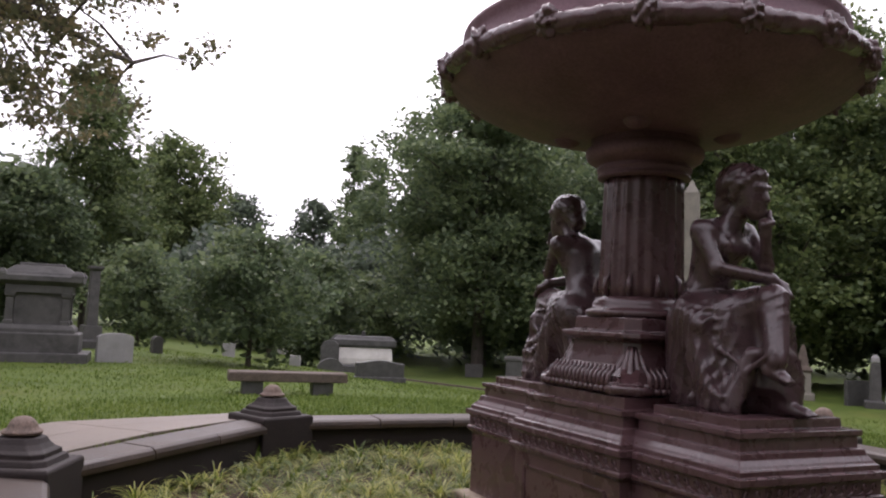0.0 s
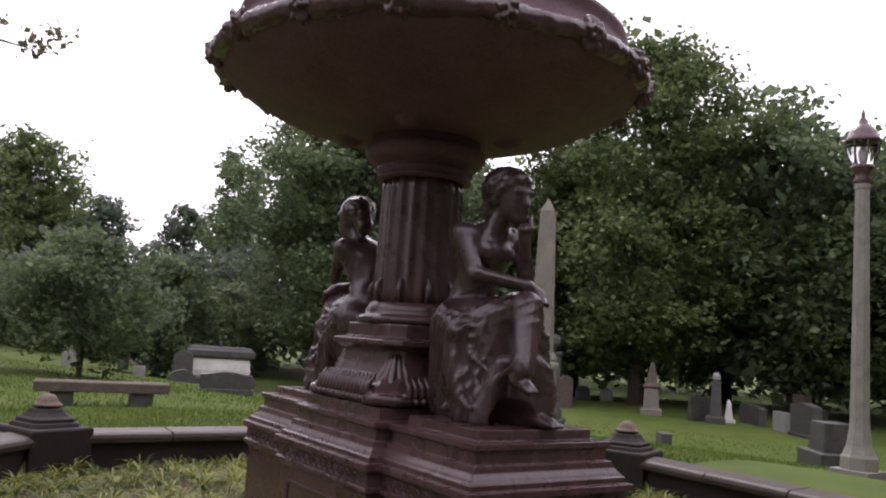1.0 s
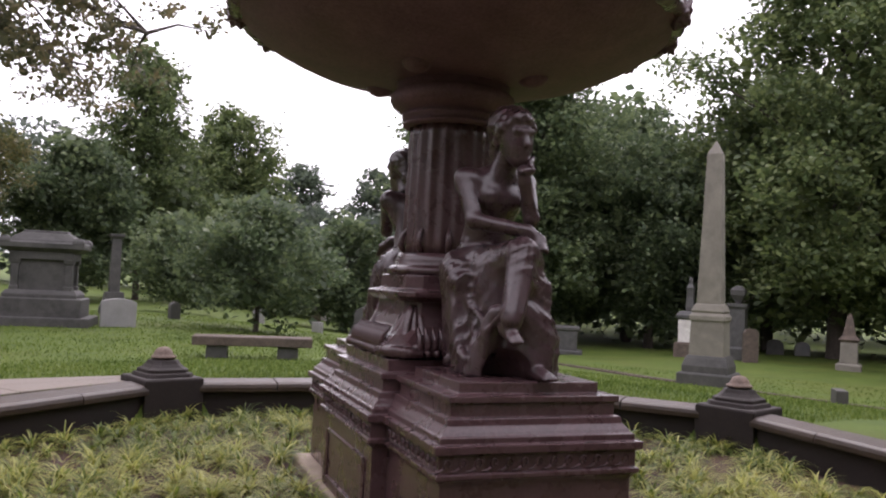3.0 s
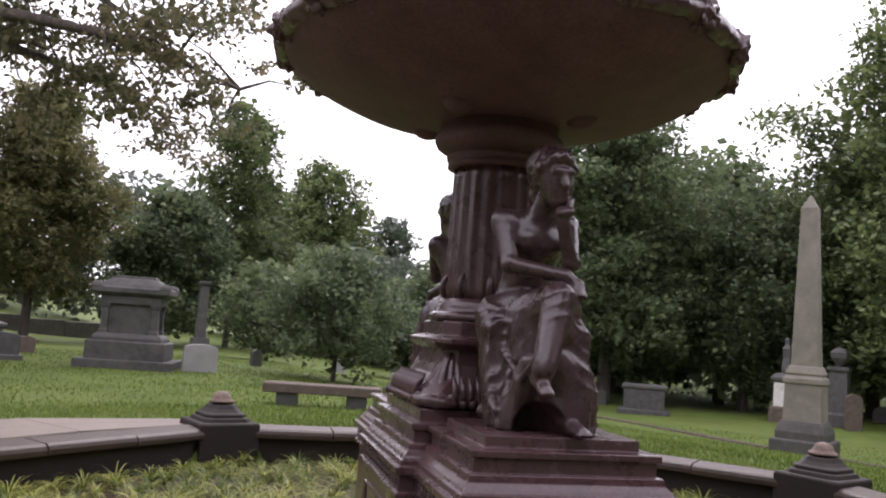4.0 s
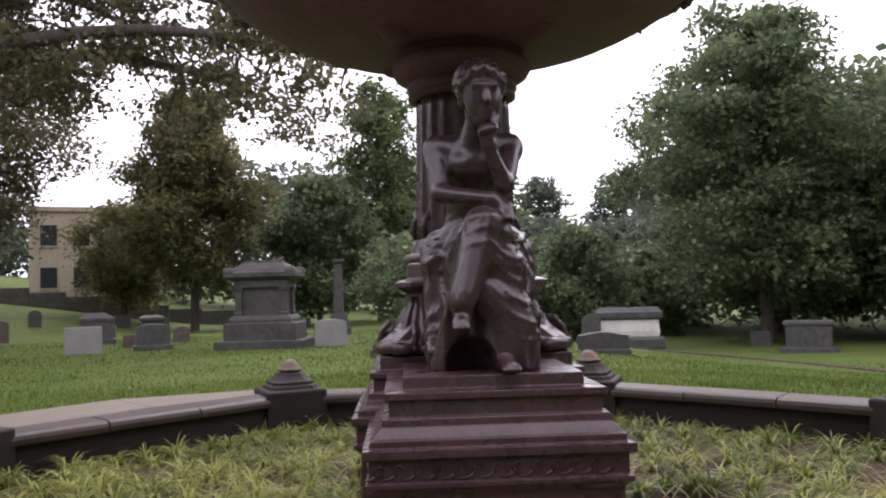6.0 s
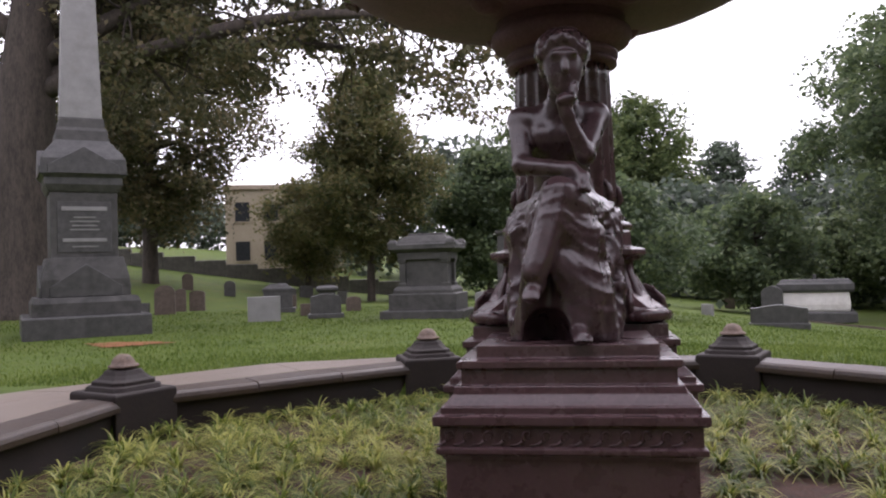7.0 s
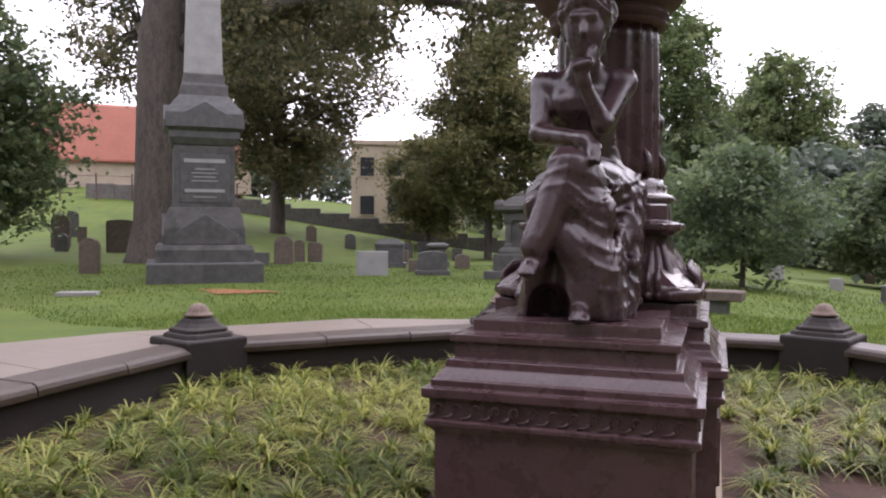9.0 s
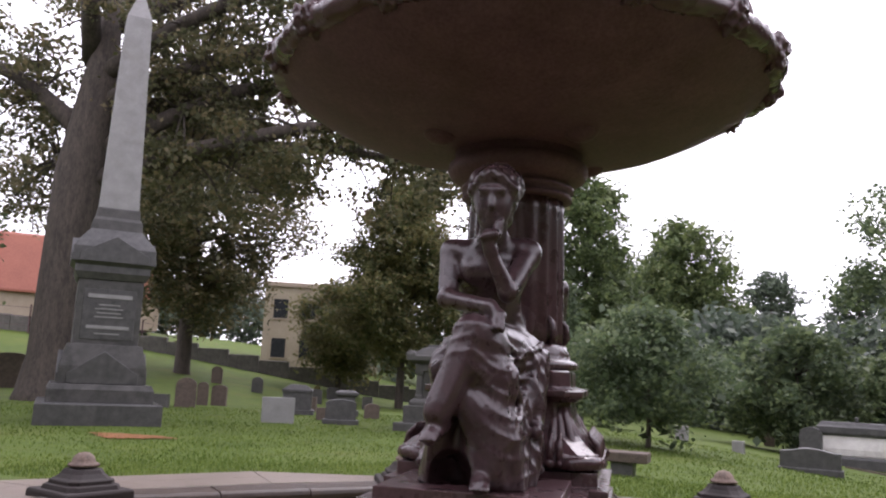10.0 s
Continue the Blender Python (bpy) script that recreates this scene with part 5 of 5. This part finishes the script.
# ---- buildings and the wall on the rise ----
def build_red_building():
    t = thing("building", "tan brick building under a tall plain red roof", "building", standing(-47.5, 54, 40, 0.5))
    rounded(part("wall", moulded(9, 6, [(0, 0), (0, 2.3)]), TANWALL, t), 0.05)
    rounded(part("roof", moulded(9.4, 6.4, [(0.0, 2.3), (0.0, 2.5), (2.2, 7.0), (2.6, 7.2)]), ROOF, t), 0.05)


build_red_building()


def build_cream_building():
    t = thing("building", "cream rendered two-storey building with dark windows and flat roof", "building", standing(-24.9, 61.2, 22, 0.0))
    rounded(part("wall", moulded(4.6, 5, [(0, 0), (0, 6.6)]), CREAM, t), 0.04)
    rounded(part("roof", moulded(4.8, 5.2, [(0.0, 6.6), (0.0, 6.95), (0.2, 7.0)]), TANWALL, t), 0.04)
    rounded(part("porch", moulded(2.0, 1.2, [(0, 0), (0, 3.0), (-0.15, 3.02), (-0.15, 3.2)], 2.2, -6.0), CREAM, t), 0.04)
    for row in range(2):
        for i in range(4):
            x, face = -3.3 + 2.2 * i, -7.24 if i > 1 and not row else -5.03
            w = part("window", moulded(0.55, 0.05, [(0, 1.0 + 3.1 * row), (0, 2.5 + 3.1 * row)], x, face), GLASSY, t)
            part("sill", moulded(0.65, 0.08, [(0, 0.9 + 3.1 * row), (0, 0.99 + 3.1 * row)], x, face - 0.02), CREAM, w)


build_cream_building()


def build_wall():
    t = tagged(new("retaining_wall"), "low dark stone retaining wall along the rise", "wall", kind="structure")
    rr = random.Random(3)
    a, b = Vector((-42, 42)), Vector((-10, 52))
    n = 16
    for i in range(n):
        p, q = a.lerp(b, i / n), a.lerp(b, (i + 1) / n)
        m = (p + q) / 2
        ob = rounded(part("stone_course", moulded((q - p).length / 2 - 0.01, 0.25, [(0, -0.6), (0, 0.95 + rr.uniform(-0.06, 0.06)), (0.03, 1.0)]), WALLSTONE, t), 0.03)
        ob.matrix_basis = pose(m.x, m.y, gz(m.x, m.y), 0, 0, math.degrees(math.atan2(q.y - p.y, q.x - p.x)))


build_wall()


def build_fence():
    t = thing("fence", "thin dark iron fence on the grassy rise", "fence")
    a, b = Vector((-47, 38)), Vector((-30, 47))
    n = 9
    tops = []
    for i in range(n):
        p = a.lerp(b, i / (n - 1))
        z = gz(p.x, p.y)
        part("post", tube([(p.x, p.y, z - 0.3), (p.x, p.y, z + 1.9)], [0.06, 0.05], 6), LAMPIRON, t)
        tops.append((p.x, p.y, z))
    for dz in (0.5, 1.1, 1.7):
        part("rail", tube([(x, y, z + dz) for x, y, z in tops], [0.018] * n, 5), LAMPIRON, t)


build_fence()


def edging():
    """A dark sunken stone gutter that crosses the lawn."""
    ctrl = [(9.5, 31), (12.2, 25), (14.2, 20), (15.6, 15), (16.0, 10), (15.3, 6), (14.3, 1.5), (13, -3)]
    pts = []
    for (x0, y0), (x1, y1) in zip(ctrl, ctrl[1:]):
        pts += [(x0 + (x1 - x0) * i / 6, y0 + (y1 - y0) * i / 6) for i in range(6)]
    v, f = [], []
    for i, (x, y) in enumerate(pts):
        a, b = pts[max(i - 1, 0)], pts[min(i + 1, len(pts) - 1)]
        d = Vector((b[0] - a[0], b[1] - a[1])).normalized()
        for o, dz in ((-0.22, -0.05), (-0.2, 0.07), (-0.08, 0.075), (-0.06, 0.02), (0.06, 0.02), (0.08, 0.075), (0.2, 0.07), (0.22, -0.05)):
            px, py = x - d.y * o, y + d.x * o
            v.append((px, py, gz(px, py) + dz))
    for i in range(len(pts) - 1):
        for k in range(7):
            f.append((i * 8 + k, i * 8 + k + 1, i * 8 + k + 9, i * 8 + k + 8))
    tagged(new("gutter", mesh_from("gutter", v, f, BROWNSTONE)), "dark stone gutter crossing the lawn", "gutter", kind="structure")


edging()


def clay_patch():
    v, f = [], []
    for i in range(24):
        a = 2 * math.pi * i / 24
        r = 1 + 0.25 * math.sin(3 * a) + 0.15 * math.sin(7 * a)
        x, y = -9.3 + 0.85 * r * math.cos(a), 10.3 + 0.5 * r * math.sin(a)
        v.append((x, y, gz(x, y) + 0.03))
    v.append((-9.3, 10.3, gz(-9.3, 10.3) + 0.07))
    f = [(i, (i + 1) % 24, 24) for i in range(24)]
    tagged(new("clay_patch", mesh_from("clay_patch", v, f, CLAY, True)), "patch of bare orange clay in the lawn", "soil", kind="structure")


clay_patch()


# ---- planting ----
def strips(roots, heads, lean, length, width, rng, segs=4):
    """Arching tapered blades as quads: each blade is segs quads that share no vertices with its neighbours."""
    out = []
    d = np.stack([np.cos(heads), np.sin(heads), np.zeros_like(heads)], 1)
    s = np.stack([-np.sin(heads), np.cos(heads), np.zeros_like(heads)], 1)
    prev = None
    for k in range(segs + 1):
        u = k / segs
        outw = length * lean * u ** 1.5
        upw = length * (u * (1 - 0.25 * lean) - 0.75 * lean * u ** 2.6)
        p = roots + d * outw[:, None] + np.array([0, 0, 1.0]) * upw[:, None]
        w = (width * (1 - u ** 2.5) * (0.6 + 0.8 * u * (1 - u) * 2) + 0.0008)[:, None]
        L, R = p - s * w, p + s * w
        if prev is not None:
            out.append(np.stack([prev[0], prev[1], R, L], 1))
        prev = (L, R)
    return np.stack(out, 1).reshape(-1, 3)


def blades_mesh(name, v, segs, mat):
    """Weld the strip quads of each blade into one island."""
    n = len(v) // (4 * segs)
    q = v.reshape(n, segs, 4, 3)
    verts = np.concatenate([q[:, :1, :2].reshape(n, 2, 3), q[:, :, [3, 2]].reshape(n, 2 * segs, 3)], 1)
    me = bpy.data.meshes.new(name)
    nv = 2 * segs + 2
    me.vertices.add(n * nv)
    me.vertices.foreach_set("co", verts.astype(np.float32).ravel())
    loop = np.array([[2 * k, 2 * k + 1, 2 * k + 3, 2 * k + 2] for k in range(segs)]).ravel()
    loops = (np.arange(n)[:, None] * nv + loop[None]).ravel()
    me.loops.add(len(loops))
    me.loops.foreach_set("vertex_index", loops.astype(np.int32))
    me.polygons.add(n * segs)
    me.polygons.foreach_set("loop_start", np.arange(0, 4 * n * segs, 4, dtype=np.int32))
    me.polygons.foreach_set("loop_total", np.full(n * segs, 4, np.int32))
    me.materials.append(mat)
    me.polygons.foreach_set("use_smooth", [True] * (n * segs))
    me.update(calc_edges=True)
    return me


def build_planting():
    g = np.random.default_rng(77)
    tufts = []
    for i in range(-17, 18):
        for j in range(-17, 18):
            x, y = 0.3 * i + g.normal(0, 0.07) + (0.15 if j % 2 else 0), 0.28 * j + g.normal(0, 0.07)
            if g.random() < (0.18 if x > 0.8 else 0.06):
                continue
            if max(abs(x), abs(y), (abs(x) + abs(y)) / math.sqrt(2)) > 3.92:
                continue
            if abs(x) < 0.8 and abs(y) < 1.78:
                continue
            tufts.append((x, y))
    tufts = np.array(tufts)
    for name, mat, per, lo, hi, label in (("lily_turf", LILY, 62, 0.2, 0.4, "clumps of arching green and cream-edged lily turf"), ("dry_turf_blades", DRY, 4, 0.18, 0.34, "dry yellow blades among the lily turf")):
        n = len(tufts) * per
        roots = np.repeat(tufts, per, 0) + g.normal(0, 0.016, (n, 2))
        roots = np.concatenate([roots, np.full((n, 1), 0.02)], 1)
        size = np.repeat(g.uniform(0.7, 1.2, len(tufts)), per)
        v = strips(roots, g.uniform(0, 2 * math.pi, n), g.uniform(0.5, 1.28, n), size * g.uniform(lo, hi, n), g.uniform(0.0042, 0.0085, n), g)
        tagged(new(name, blades_mesh(name, v, 4, mat)), label, "plants", kind="stuff")


build_planting()


def build_lawn_blades():
    g = np.random.default_rng(78)
    n = 130000
    az = radians(90) - np.radians(g.uniform(-62, 75, n))
    r = 4.4 + 23 * g.uniform(0, 1, n) ** 1.6
    x, y = r * np.cos(az), r * np.sin(az)
    keep = ~np.array([on_path(px, py) for px, py in zip(x, y)])
    keep &= np.maximum.reduce([np.abs(x), np.abs(y), (np.abs(x) + np.abs(y)) / math.sqrt(2)]) > 4.4
    x, y, r = x[keep], y[keep], r[keep]
    m = len(x)
    root = np.stack([x, y, ground_height(x, y) - 0.01], 1)
    v = strips(root, g.uniform(0, 2 * math.pi, m), g.uniform(0.1, 0.8, m), g.uniform(0.04, 0.11, m), g.uniform(0.004, 0.008, m) * (0.8 + r / 16), g, 2)
    tagged(new("grass", blades_mesh("grass", v, 2, BLADE)), "short uneven green grass blades", "grass", kind="stuff")


build_lawn_blades()
